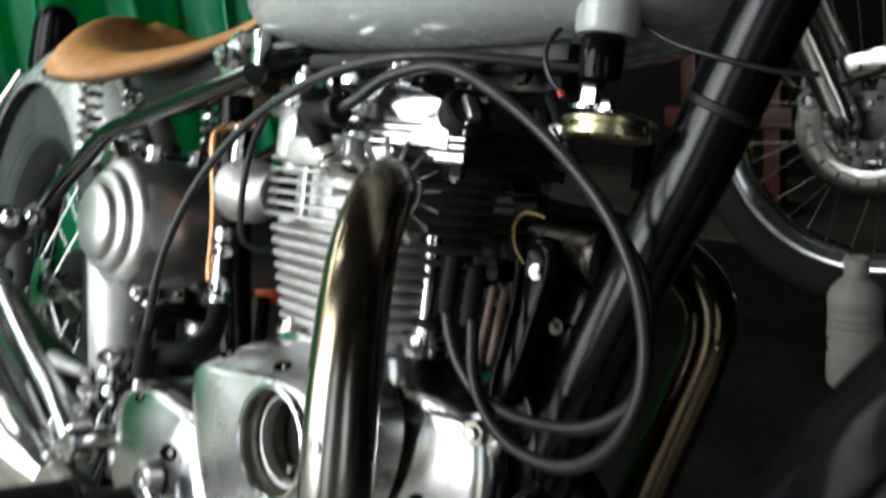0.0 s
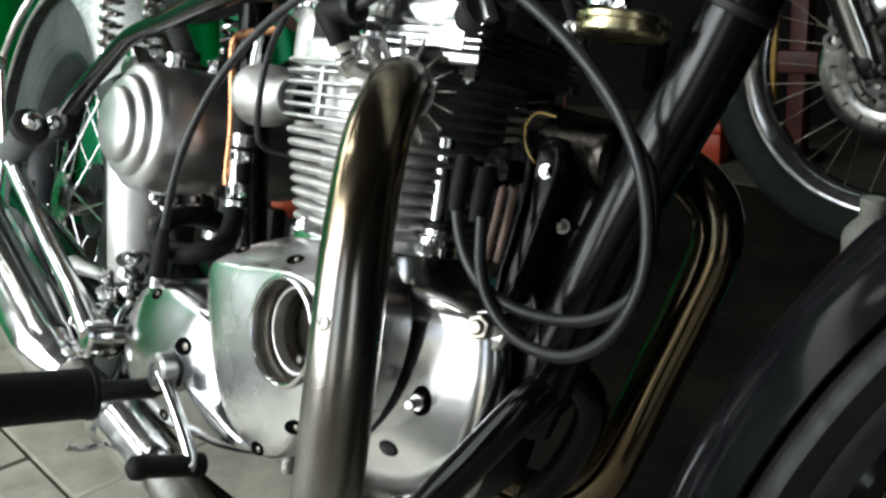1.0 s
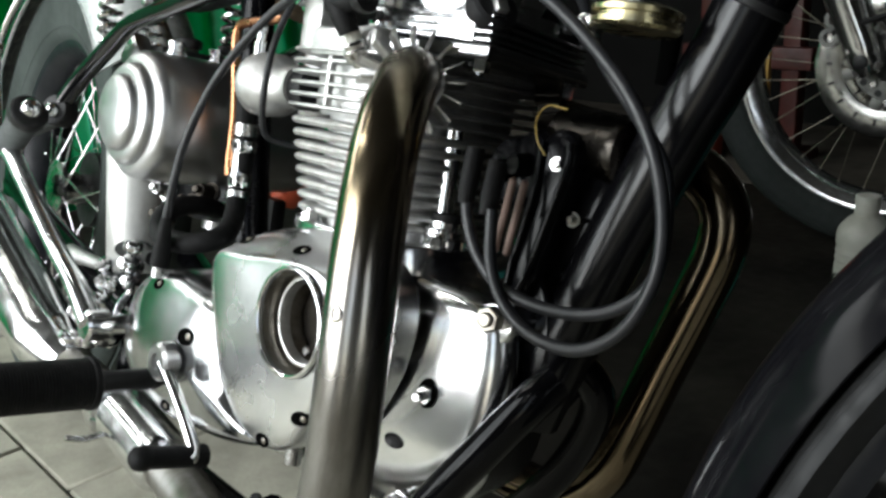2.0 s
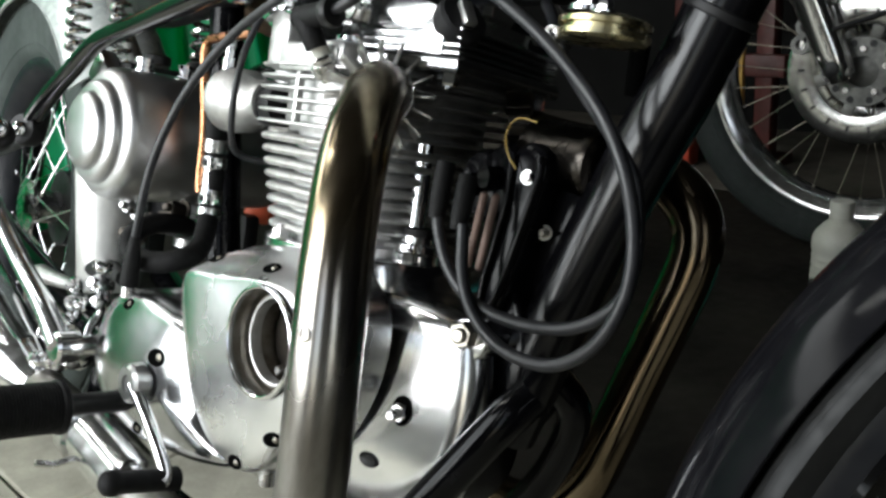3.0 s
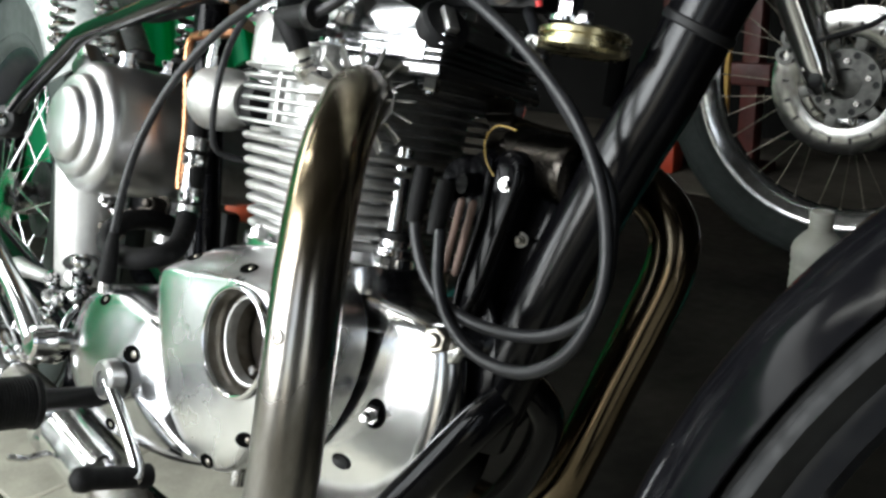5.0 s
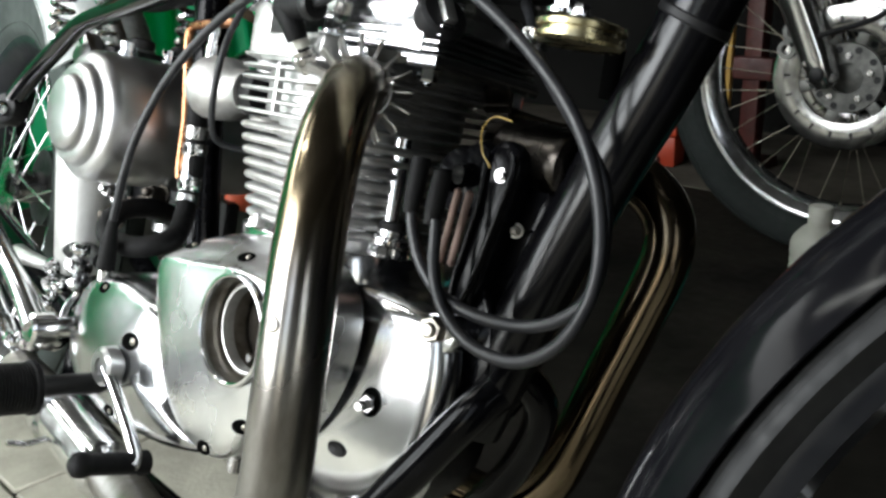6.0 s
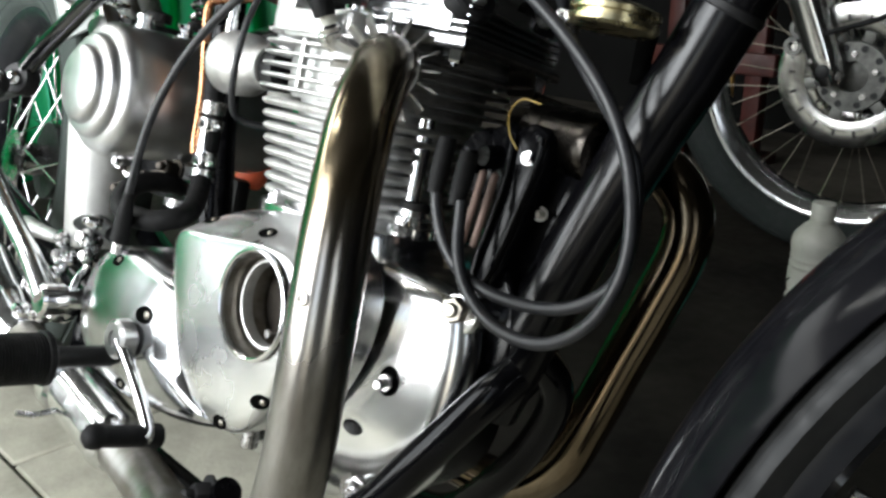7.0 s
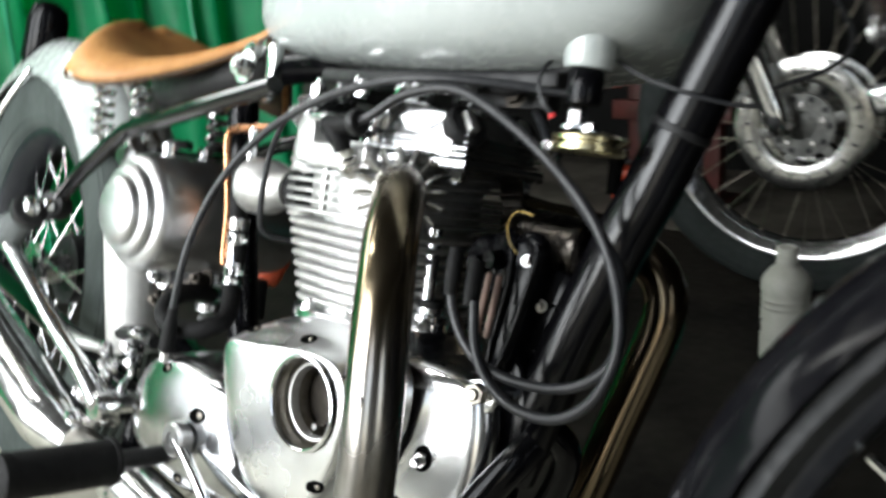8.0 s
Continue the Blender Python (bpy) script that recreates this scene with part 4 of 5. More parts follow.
# --- frame
frame_tube = part("frame", tube([(0.335, 0, 0.775), (0.290, 0, 0.662), (0.2665, 0, 0.6022), (0.2428, 0, 0.5410), (0.2250, 0, 0.5016), (0.1935, 0, 0.4241), (0.1690, 0, 0.3531), (0.152, 0, 0.305)], 0.0212, 28, 6), FRAMEBLACK, bike, "black enamelled tubular frame", 60)
for at, way in (((0.2578, 0, 0.580), (0.38, 0, 0.92)),):
    part("tube_band", lathe([(0.0214, -0.003), (0.0222, -0.002), (0.0222, 0.002), (0.0214, 0.003)], 32, aim(at, way)), BLACKSAT, frame_tube)
part("backbone_tube", tube([(0.345, 0, 0.75), (0.2, 0, 0.655), (0.0, 0, 0.632), (-0.2, 0, 0.62), (-0.26, 0, 0.60)], 0.019, 20, 5), BLACK, frame_tube)
part("seat_tube", tube([(-0.262, 0, 0.61), (-0.235, 0, 0.45), (-0.205, 0, 0.30), (-0.19, 0, 0.2)], 0.0165, 18, 5), BLACK, frame_tube)
part("head_stock", lathe([(0, 0), (0.03, 0), (0.033, 0.005), (0.033, 0.02), (0.028, 0.025), (0.028, 0.12), (0.033, 0.125), (0.033, 0.14), (0, 0.145)], 28, aim((0.405, 0, 0.66), (-0.44, 0, 0.9))), BLACK, frame_tube)
for side in (-1, 1):
    part("cradle_tube", tube([(0.165, side * 0.010, 0.352) if side > 0 else (0.196, -0.034, 0.345), (0.176, side * 0.04, 0.322) if side > 0 else (0.186, -0.048, 0.325), (0.154, side * 0.060, 0.274), (0.120, side * 0.068, 0.225), (0.07, side * 0.078, 0.180),
                              (0.0, side * 0.085, 0.166), (-0.15, side * 0.085, 0.168), (-0.24, side * 0.085, 0.175), (-0.27, side * 0.08, 0.20), (-0.272, side * 0.075, 0.26)], 0.0125, 18, 7), BLACK, frame_tube)
    part("seat_stay", tube([(-0.085, side * 0.090, 0.589), (-0.128, side * 0.090, 0.580), (-0.224, side * 0.090, 0.560), (-0.316, side * 0.090, 0.541), (-0.350, side * 0.090, 0.527), (-0.379, side * 0.091, 0.509),
                            (-0.421, side * 0.093, 0.482), (-0.447, side * 0.096, 0.459), (-0.458, side * 0.098, 0.445)], 0.0090, 18, 6), GLOSS, frame_tube)
for side in (-1, 1):
    part("swing_arm", tube([(-0.20, side * 0.05, 0.235), (-0.32, side * 0.055, 0.252), (-0.55, 0.035 + side * 0.075, 0.285), (-0.84, 0.08 + side * 0.085, 0.318)], 0.016, 16, 5), BLACK, frame_tube)
    part("axle_plate", block((0.08, 0.010, 0.05), (-0.85, 0.085 + side * 0.085, 0.318), 0.004), BLACK, frame_tube)
boss = part("stay_bush", lathe([(0, -0.012), (0.013, -0.012), (0.0165, -0.009), (0.0165, 0.006), (0.0150, 0.009), (0.0095, 0.0095), (0, 0.0095)], 32, aim((-0.456, -0.099, 0.4425), (0.45, -0.88, 0.1))), BLACKSAT, frame_tube, "black rubber bush with a domed chrome bolt")
part("dome_bolt", lathe([(0, 0.0175), (0.0035, 0.0168), (0.0064, 0.0145), (0.0078, 0.0108), (0.0080, 0.0085)], 24, aim((-0.456, -0.099, 0.4425), (0.45, -0.88, 0.1))), CHROME, boss)
part("rear_peg", tube([(-0.458, -0.100, 0.440), (-0.466, -0.1005, 0.437), (-0.520, -0.104, 0.421), (-0.560, -0.107, 0.409), (-0.566, -0.1075, 0.407)], 0.0125, 20, 4, radii=[0.0105, 0.0125, 0.0130, 0.0128, 0.0100]), GREYRUBBER, frame_tube, "grey rubber sleeve of the folded rear peg")
part("engine_plate", plate(curve2([(0.10, 0.26), (0.16, 0.31), (0.175, 0.36), (0.16, 0.40), (0.14, 0.395), (0.13, 0.36), (0.11, 0.30)], 5), 0.034, -0.022, 0.003), BLACK, frame_tube)
bolt("stay_bolt", (-0.195, -0.045, 0.612), (0, -1, 0.1), 0.011, 0.010, CHROME, frame_tube, stud=0.004)
bolt("cradle_bolt", (-0.005, -0.098, 0.186), (-0.2, -1, 0), 0.010, 0.012, BLACKSAT, frame_tube, stud=0.008)
part("side_lug", tube([(-0.02, -0.085, 0.167), (-0.005, -0.092, 0.18), (0.01, -0.095, 0.195)], 0.011, 12, 4), BLACK, frame_tube)
part("drain_plug", lathe([(0, 0), (0.006, 0), (0.006, 0.012), (0, 0.014)], 14, aim((0.028, -0.098, 0.249), (0, 0, -1))), STEEL, case)

# --- foot peg
peg = part("foot_peg", lathe([(0, 0), (0.010, 0), (0.011, 0.005), (0.009, 0.012), (0.009, 0.068), (0, 0.068)], 18, aim((-0.150, -0.104, 0.246), (0.0, -1, 0.0))), BLACKSAT, bike, "black ribbed rubber foot peg")
profile = [(0, 0), (0.0185, 0), (0.0215, 0.002), (0.0215, 0.006)]
for k in range(33):
    profile += [(0.0194, 0.0070 + 0.0025 * k), (0.0201, 0.0076 + 0.0025 * k), (0.0201, 0.0088 + 0.0025 * k), (0.0194, 0.0094 + 0.0025 * k)]
profile += [(0.0205, 0.092), (0.0195, 0.099), (0.012, 0.102), (0, 0.102)]
part("peg_rubber", lathe(profile, 32, aim((-0.150, -0.167, 0.246), (0.0, -1, 0.0))), RUBBER, peg, "black ribbed rubber")
part("peg_stem", tube([(-0.155, -0.085, 0.235), (-0.152, -0.10, 0.242), (-0.150, -0.125, 0.246)], 0.0085, 14, 4), BLACK, peg)

# --- oil tank and plumbing
oil = part("oil_tank", lathe([(0.0, 0.0), (0.054, 0.0), (0.060, 0.004), (0.0615, 0.010), (0.0615, 0.168), (0.0608, 0.1735), (0.0585, 0.1785), (0.0545, 0.1818), (0.0500, 0.1830), (0.0490, 0.1832),
                              (0.0482, 0.1840), (0.0478, 0.1862), (0.0466, 0.1895), (0.0440, 0.1918), (0.0400, 0.1930), (0.0368, 0.1932), (0.0360, 0.1940), (0.0356, 0.1962), (0.0342, 0.1992),
                              (0.0310, 0.2014), (0.024, 0.2034), (0.012, 0.2046), (0, 0.2048)], 72,
                             aim((-0.300, 0.090, 0.455), (0.0, -1, 0.0))), TANKALLOY, bike, "brushed alloy cylindrical oil tank with stepped domed end", 32)
for y, r in ((-0.055, 0.0095), (-0.012, 0.0085)):
    neck = part("filler_neck", lathe([(0, 0), (r, 0), (r, 0.004), (r * 0.85, 0.005), (r * 0.85, 0.009), (r, 0.010), (r, 0.014), (0, 0.014)], 24, Matrix.Translation((-0.300, y, 0.5145))), CHROME, oil)
    part("filler_cap", lathe([(0, 0), (r * 1.3, 0), (r * 1.35, 0.002), (r * 1.3, 0.008), (r * 0.8, 0.010), (0, 0.010)], 24, Matrix.Translation((-0.300, y + 0.012, 0.5245))), BLACKSAT, neck, "black screw cap")
part("tank_strap", block((0.03, 0.10, 0.008), (-0.335, -0.01, 0.519), 0.002), BLACKSAT, oil)
part("tank_bracket", block((0.05, 0.02, 0.035), (-0.352, -0.066, 0.506), 0.006, pose(0, 0, 0, 0, 40, 0)), BRUSHED, oil)
part("battery_cover", lathe([(0, 0), (0.0265, 0), (0.0280, 0.003), (0.0280, 0.135), (0, 0.135)], 48, aim((-0.332, -0.055, 0.296), (-0.25, 0, 1))), PALE, bike, "polished alloy canister below the oil tank")
for z, r in ((0.392, 0.010), (0.376, 0.013), (0.360, 0.016), (0.345, 0.012)):
    part("drain_fitting", lathe([(0, 0), (r, 0), (r, 0.008), (r * 0.8, 0.010), (0, 0.010)], 6 if r < 0.013 else 20, Matrix.Translation((-0.27, -0.005, z - 0.005))), BRUSHED, oil)
for x, y, z in ((-0.30, -0.045, 0.385), (-0.285, -0.05, 0.362), (-0.262, -0.04, 0.378), (-0.245, -0.03, 0.392)):
    bolt("fitting_nut", (x, y, z), (0.2, -1, 0.2), 0.0075, 0.014, DULL if x > -0.29 else STEEL, oil, stud=0.006)
hose = part("oil_hose", tube([(-0.200, -0.035, 0.515), (-0.195, -0.035, 0.466), (-0.190, -0.035, 0.439), (-0.191, -0.035, 0.407), (-0.191, -0.036, 0.397), (-0.180, -0.043, 0.384), (-0.160, -0.060, 0.370), (-0.154, -0.078, 0.363), (-0.169, -0.092, 0.357), (-0.197, -0.098, 0.357),
                              (-0.213, -0.096, 0.364), (-0.220, -0.088, 0.374), (-0.226, -0.074, 0.380), (-0.232, -0.055, 0.382), (-0.240, -0.035, 0.380), (-0.25, -0.02, 0.376)], 0.0092, 16, 8), RUBBER, bike, "black rubber oil hose with steel clamps", 70)
for z in (0.458, 0.398):
    part("hose_end", lathe([(0.0092, -0.006), (0.0104, -0.0055), (0.0108, 0), (0.0104, 0.0055), (0.0092, 0.006)], 24, Matrix.Translation((-0.1915, -0.035, z))), STEEL, hose)
part("hose_joint", lathe([(0.009, -0.012), (0.0104, -0.011), (0.0098, -0.008), (0.0098, 0.008), (0.0104, 0.011), (0.009, 0.012)], 24, Matrix.Translation((-0.1913, -0.035, 0.428))), CHROME, hose)
for z in (0.4435, 0.4115):
    ring = part("hose_clamp", lathe([(0.0092, -0.0048), (0.0110, -0.0048), (0.0112, 0), (0.0110, 0.0048), (0.0092, 0.0048)], 24, Matrix.Translation((-0.1915, -0.035, z))), CHROME, hose, "chrome worm-drive hose clamp")
    part("screw_housing", block((0.011, 0.006, 0.0085), (-0.184, -0.0448, z), 0.0012), CHROME, ring)
    part("clamp_screw", block((0.005, 0.002, 0.0045), (-0.184, -0.0482, z), 0.0006), BLACKSAT, ring)
    part("band_end", block((0.014, 0.0008, 0.0025), (-0.172, -0.043, z), 0), STEEL, ring)
part("copper_pipe", tube([(-0.202, -0.04, 0.415), (-0.205, -0.04, 0.430), (-0.206, -0.04, 0.469), (-0.215, -0.04, 0.513), (-0.220, -0.04, 0.536), (-0.217, -0.04, 0.548), (-0.201, -0.04, 0.552), (-0.148, -0.04, 0.556)],
                         0.0042, 12, 8), COPPER, bike, "bent copper oil pipe", 70)
part("breather_hose", tube([(-0.088, -0.062, 0.575), (-0.093, -0.070, 0.560), (-0.097, -0.078, 0.530), (-0.099, -0.080, 0.500), (-0.106, -0.074, 0.470), (-0.112, -0.060, 0.456), (-0.10, -0.03, 0.452)], 0.0027, 12, 8), CABLE, bike, "thin black breather hose", 70)
cable = part("control_cable", tube([(0.20, -0.02, 0.598), (0.10, -0.075, 0.600), (0.03, -0.088, 0.592), (-0.031, -0.090, 0.575), (-0.091, -0.092, 0.546), (-0.137, -0.100, 0.499), (-0.160, -0.110, 0.440), (-0.172, -0.112, 0.375), (-0.178, -0.110, 0.340)],
                            0.0036, 12, 8), CABLE, bike, "black sheathed control cable", 70)
part("cable_boot", tube([(-0.171, -0.112, 0.378), (-0.175, -0.111, 0.355), (-0.178, -0.110, 0.336)], 0.006, 14, 4, radii=[0.0042, 0.0072, 0.0078]), RUBBER, cable)
part("cable_ferrule", lathe([(0, 0), (0.0055, 0), (0.0055, 0.010), (0, 0.010)], 14, Matrix.Translation((-0.1785, -0.110, 0.326))), STEEL, cable)

filt = part("fuel_filter", lathe([(0, 0), (0.004, 0), (0.004, 0.01), (0.016, 0.014), (0.017, 0.02), (0.017, 0.045), (0.016, 0.05), (0.004, 0.054), (0.004, 0.064), (0, 0.064)], 20,
                                 aim((-0.325, 0.10, 0.37), (0.5, 0.1, 1))), ORANGE, bike, "orange fuel filter")
part("filter_wire", tube([(-0.345, 0.09, 0.395), (-0.335, 0.085, 0.41), (-0.32, 0.085, 0.405), (-0.305, 0.09, 0.415)], 0.004, 8), REDWIRE, filt)

# carburettor behind the right-hand port
carb = part("carburettor", lathe([(0, 0), (0.0235, 0), (0.026, 0.003), (0.0265, 0.010), (0.0255, 0.03), (0.021, 0.038), (0.018, 0.042), (0.018, 0.06), (0, 0.06)], 40,
                                 aim((-0.152, -0.052, 0.499), (1, 0.02, 0.02))), CAST, bike, "dull cast carburettor")
part("carb_body", lathe([(0, 0), (0.017, 0), (0.018, 0.004), (0.018, 0.07), (0.014, 0.078), (0, 0.08)], 28, Matrix.Translation((-0.135, 0.0, 0.475))), CAST, carb)
part("carb_flange", lathe([(0.0, 0), (0.017, 0), (0.017, 0.03), (0, 0.03)], 24, aim((-0.105, -0.048, 0.500), (1, 0, 0))), BLACKSAT, carb)

# --- fuel tank
def fuel_tank():
    stations = [(-0.182, 0.030, 0.668, 0.715), (-0.176, 0.046, 0.645, 0.735), (-0.155, 0.062, 0.632, 0.752), (-0.10, 0.085, 0.622, 0.772), (0.0, 0.108, 0.614, 0.795), (0.08, 0.118, 0.611, 0.80),
                (0.15, 0.112, 0.613, 0.795), (0.21, 0.092, 0.622, 0.775), (0.25, 0.066, 0.640, 0.75), (0.268, 0.040, 0.665, 0.725)]
    rings = []
    for x, w, lo, hi in stations:
        ring = []
        for k in range(40):
            a = 2 * math.pi * k / 40
            c, s = math.cos(a), math.sin(a)
            ring.append(Vector((x, w * math.copysign(abs(c) ** 0.55, c), (lo + hi) / 2 + (hi - lo) / 2 * math.copysign(abs(s) ** 0.55, s))))
        rings.append(ring)
    dense = []
    for k in range(40):
        dense.append(spline([r[k] for r in rings], 5))
    return skin(bmesh.new(), [[dense[k][j] for k in range(40)] for j in range(len(dense[0]))])


tank = part("fuel_tank", fuel_tank(), GREY, bike, "pale grey enamelled fuel tank", 60)
part("tank_bung", lathe([(0, 0), (0.0165, 0), (0.018, 0.003), (0.0185, 0.03), (0, 0.03)], 28, Matrix.Translation((0.209, -0.05, 0.612))), GREY, tank)
for x, z in ((-0.02, 0.60), (0.045, 0.598), (0.10, 0.60)):
    bolt("tank_bolt", (x, -0.045, z), (0, -0.3, -1), 0.007, 0.012, CHROME, tank)
part("tank_mount", block((0.26, 0.05, 0.012), (0.05, -0.02, 0.606), 0.003), BLACKSAT, tank)
part("rear_mount", block((0.014, 0.012, 0.045), (-0.150, -0.045, 0.612), 0.003), CHROME, tank)
part("rear_mount", block((0.022, 0.014, 0.02), (-0.155, -0.05, 0.588), 0.004), CHROME, tank)

# horn below the tank
horn = part("horn", lathe([(0, 0), (0.0245, 0), (0.0265, 0.002), (0.0265, 0.005), (0.0235, 0.0055), (0.0235, 0.008), (0.0265, 0.0085), (0.0265, 0.0115), (0.0235, 0.013), (0.017, 0.015), (0, 0.016)], 44,
                          Matrix.Translation((0.211, -0.040, 0.555))), GOLD, bike, "yellow-plated disc horn")
part("horn_post", lathe([(0, 0), (0.0115, 0), (0.0125, 0.004), (0.0125, 0.022), (0.010, 0.026), (0, 0.026)], 24, Matrix.Translation((0.208, -0.050, 0.588))), BLACK, horn)
bolt("horn_nut", (0.203, -0.048, 0.571), (0, 0, 1), 0.0075, 0.013, CHROME, horn)
bolt("horn_nut", (0.218, -0.052, 0.569), (0, 0, 1), 0.005, 0.006, CHROME, horn)
part("horn_lead", tube([(0.190, -0.058, 0.579), (0.182, -0.062, 0.588), (0.176, -0.060, 0.606), (0.178, -0.04, 0.63)], 0.0016, 8), CABLE, horn)
part("wire_end", lathe([(0, 0), (0.002, 0), (0.002, 0.0035), (0, 0.0035)], 10, aim((0.191, -0.060, 0.577), (-0.3, -0.3, 1))), REDWIRE, horn)
part("horn_terminal", block((0.010, 0.016, 0.012), (0.187, -0.050, 0.556), 0.002), STEEL, horn)
# The shade behind the horn is put into this part's black.
part("horn_back", lathe([(0, 0), (0.005, 0), (0.006, 0.03), (0, 0.03)], 24, Matrix.Translation((0.216, -0.01, 0.530))), SHADEBLACK, horn)
part("loom", tube([(0.20, -0.045, 0.635), (0.2385, -0.035, 0.612), (0.2700, -0.0275, 0.6020), (0.2940, -0.013, 0.5975), (0.31, 0.0, 0.598)], 0.0016, 10), CABLE, bike, "thin wires tied round the down tube")
part("loom", tube([(0.10, -0.03, 0.605), (0.13, -0.035, 0.60), (0.165, -0.03, 0.612), (0.20, -0.02, 0.62)], 0.006, 10), BLACKSAT, bike, "black taped wiring loom")
part("head_steady", block((0.10, 0.02, 0.018), (0.09, 0.01, 0.598), 0.003), BLACKSAT, bike)
bolt("steady_bolt", (0.118, -0.012, 0.597), (0.3, -1, 0), 0.0062, 0.006, DULL, bike)

# --- seat with springs
def seat_shell():
    rows = []
    steps = 36
    for k in range(steps + 1):
        u = k / steps
        x = -0.172 - 0.290 * u
        w = 0.018 + 0.115 * math.sin(min(1.0, u / 0.72) * math.pi / 2) ** 2.0
        if u > 0.72:
            w *= math.sqrt(max(0.02, 1 - ((u - 0.72) / 0.285) ** 2))
        z = 0.674 - 0.030 * u - 0.032 * math.sin(u * math.pi) + 0.044 * (max(0, u - 0.5) / 0.5) ** 1.5
        row = []
        for j in range(25):
            v = -1 + 2 * j / 24
            rim = abs(v) ** 3
            row.append(Vector((x + 0.0 * rim, w * v, z - (0.008 + 0.014 * u) * (1 - v * v) - (0.012 + 0.062 * min(u, 0.85)) * rim ** 1.8 + 0.006 * rim)))
        rows.append(row)
    bm = bmesh.new()
    vs = [[bm.verts.new(p) for p in row] for row in rows]
    for a, b in zip(vs, vs[1:]):
        for j in range(24):
            bm.faces.new((a[j], a[j + 1], b[j + 1], b[j]))
    return bm, rows


shell, rows = seat_shell()
seat = part("seat", shell, LEATHER, bike, "tan leather sprung solo saddle", 80)
solid = seat.modifiers.new("thick", "SOLIDIFY")
solid.thickness, solid.offset = 0.012, -1
seat.data.materials.append(DARKLEATHER)
solid.material_offset = 1
for side in (0, -1):
    edge = [row[side] + Vector((0, 0, -0.002)) for row in rows[1:-5:3]]
    part("seat_welt", tube([p + Vector((0, 0, -0.004)) for p in edge], 0.0022, 8, 4), DARKLEATHER, seat)
part("seat_pan", tube([(-0.20, 0, 0.628), (-0.27, -0.01, 0.606), (-0.34, -0.01, 0.594), (-0.40, 0, 0.594)], 0.027, 16, 4), BLACKSAT, seat)
bolt("hinge_bolt", (-0.205, -0.022, 0.630), (0, -1, 0), 0.010, 0.012, CHROME, seat, stud=0.004)
for x, y in ((-0.416, -0.072), (-0.430, -0.020)):
    part("seat_spring", helix((x, y, 0.522), (x - 0.006, y, 0.596), 0.0100, 0.0030, 6), CHROME, seat, "chrome coil spring")
part("seat_spring", helix((-0.340, 0.03, 0.530), (-0.348, 0.03, 0.605), 0.013, 0.0034, 6), CHROME, seat, "chrome coil spring")
part("mount_spacer", lathe([(0, 0), (0.0052, 0), (0.0052, 0.012), (0.004, 0.013), (0.004, 0.020), (0.0052, 0.021), (0.0052, 0.030), (0, 0.030)], 16, Matrix.Translation((-0.170, -0.045, 0.523))), CHROME, tank)

# --- wheels
def tyre_profile(outer, half, bead, groove=True):
    """Half-profiles of a road tyre from bead to bead: (radius, across)."""
    r = outer
    side = [(bead, 0.62 * half), (bead + 0.006, 0.80 * half), (bead + 0.014, 0.90 * half), (bead + 0.016, 0.905 * half), (bead + 0.018, 0.925 * half), (bead + 0.0185, 0.945 * half), (bead + 0.0200, 0.945 * half), (bead + 0.0205, 0.925 * half), (bead + 0.50 * (r - bead), 0.99 * half),
            (bead + 0.60 * (r - bead), 0.985 * half), (bead + 0.70 * (r - bead), 0.96 * half), (bead + 0.715 * (r - bead), 0.925 * half), (bead + 0.73 * (r - bead), 0.945 * half),
            (bead + 0.79 * (r - bead), 0.91 * half), (bead + 0.80 * (r - bead), 0.875 * half), (bead + 0.815 * (r - bead), 0.885 * half),
            (bead + 0.90 * (r - bead), 0.74 * half), (bead + 0.96 * (r - bead), 0.5 * half)]
    tread = []
    for k in range(4):
        a = 0.42 - 0.22 * k
        tread += [(r - 0.004 * (1 - (1 - a) ** 2) - 0.001, a * half), (r - 0.006, (a - 0.03) * half), (r - 0.006, (a - 0.07) * half), (r - 0.001, (a - 0.1) * half)]
    prof = side + tread + [(p, -q) for p, q in side[::-1]]
    return prof + [(bead, -0.5 * half), (bead, 0.5 * half), prof[0]]


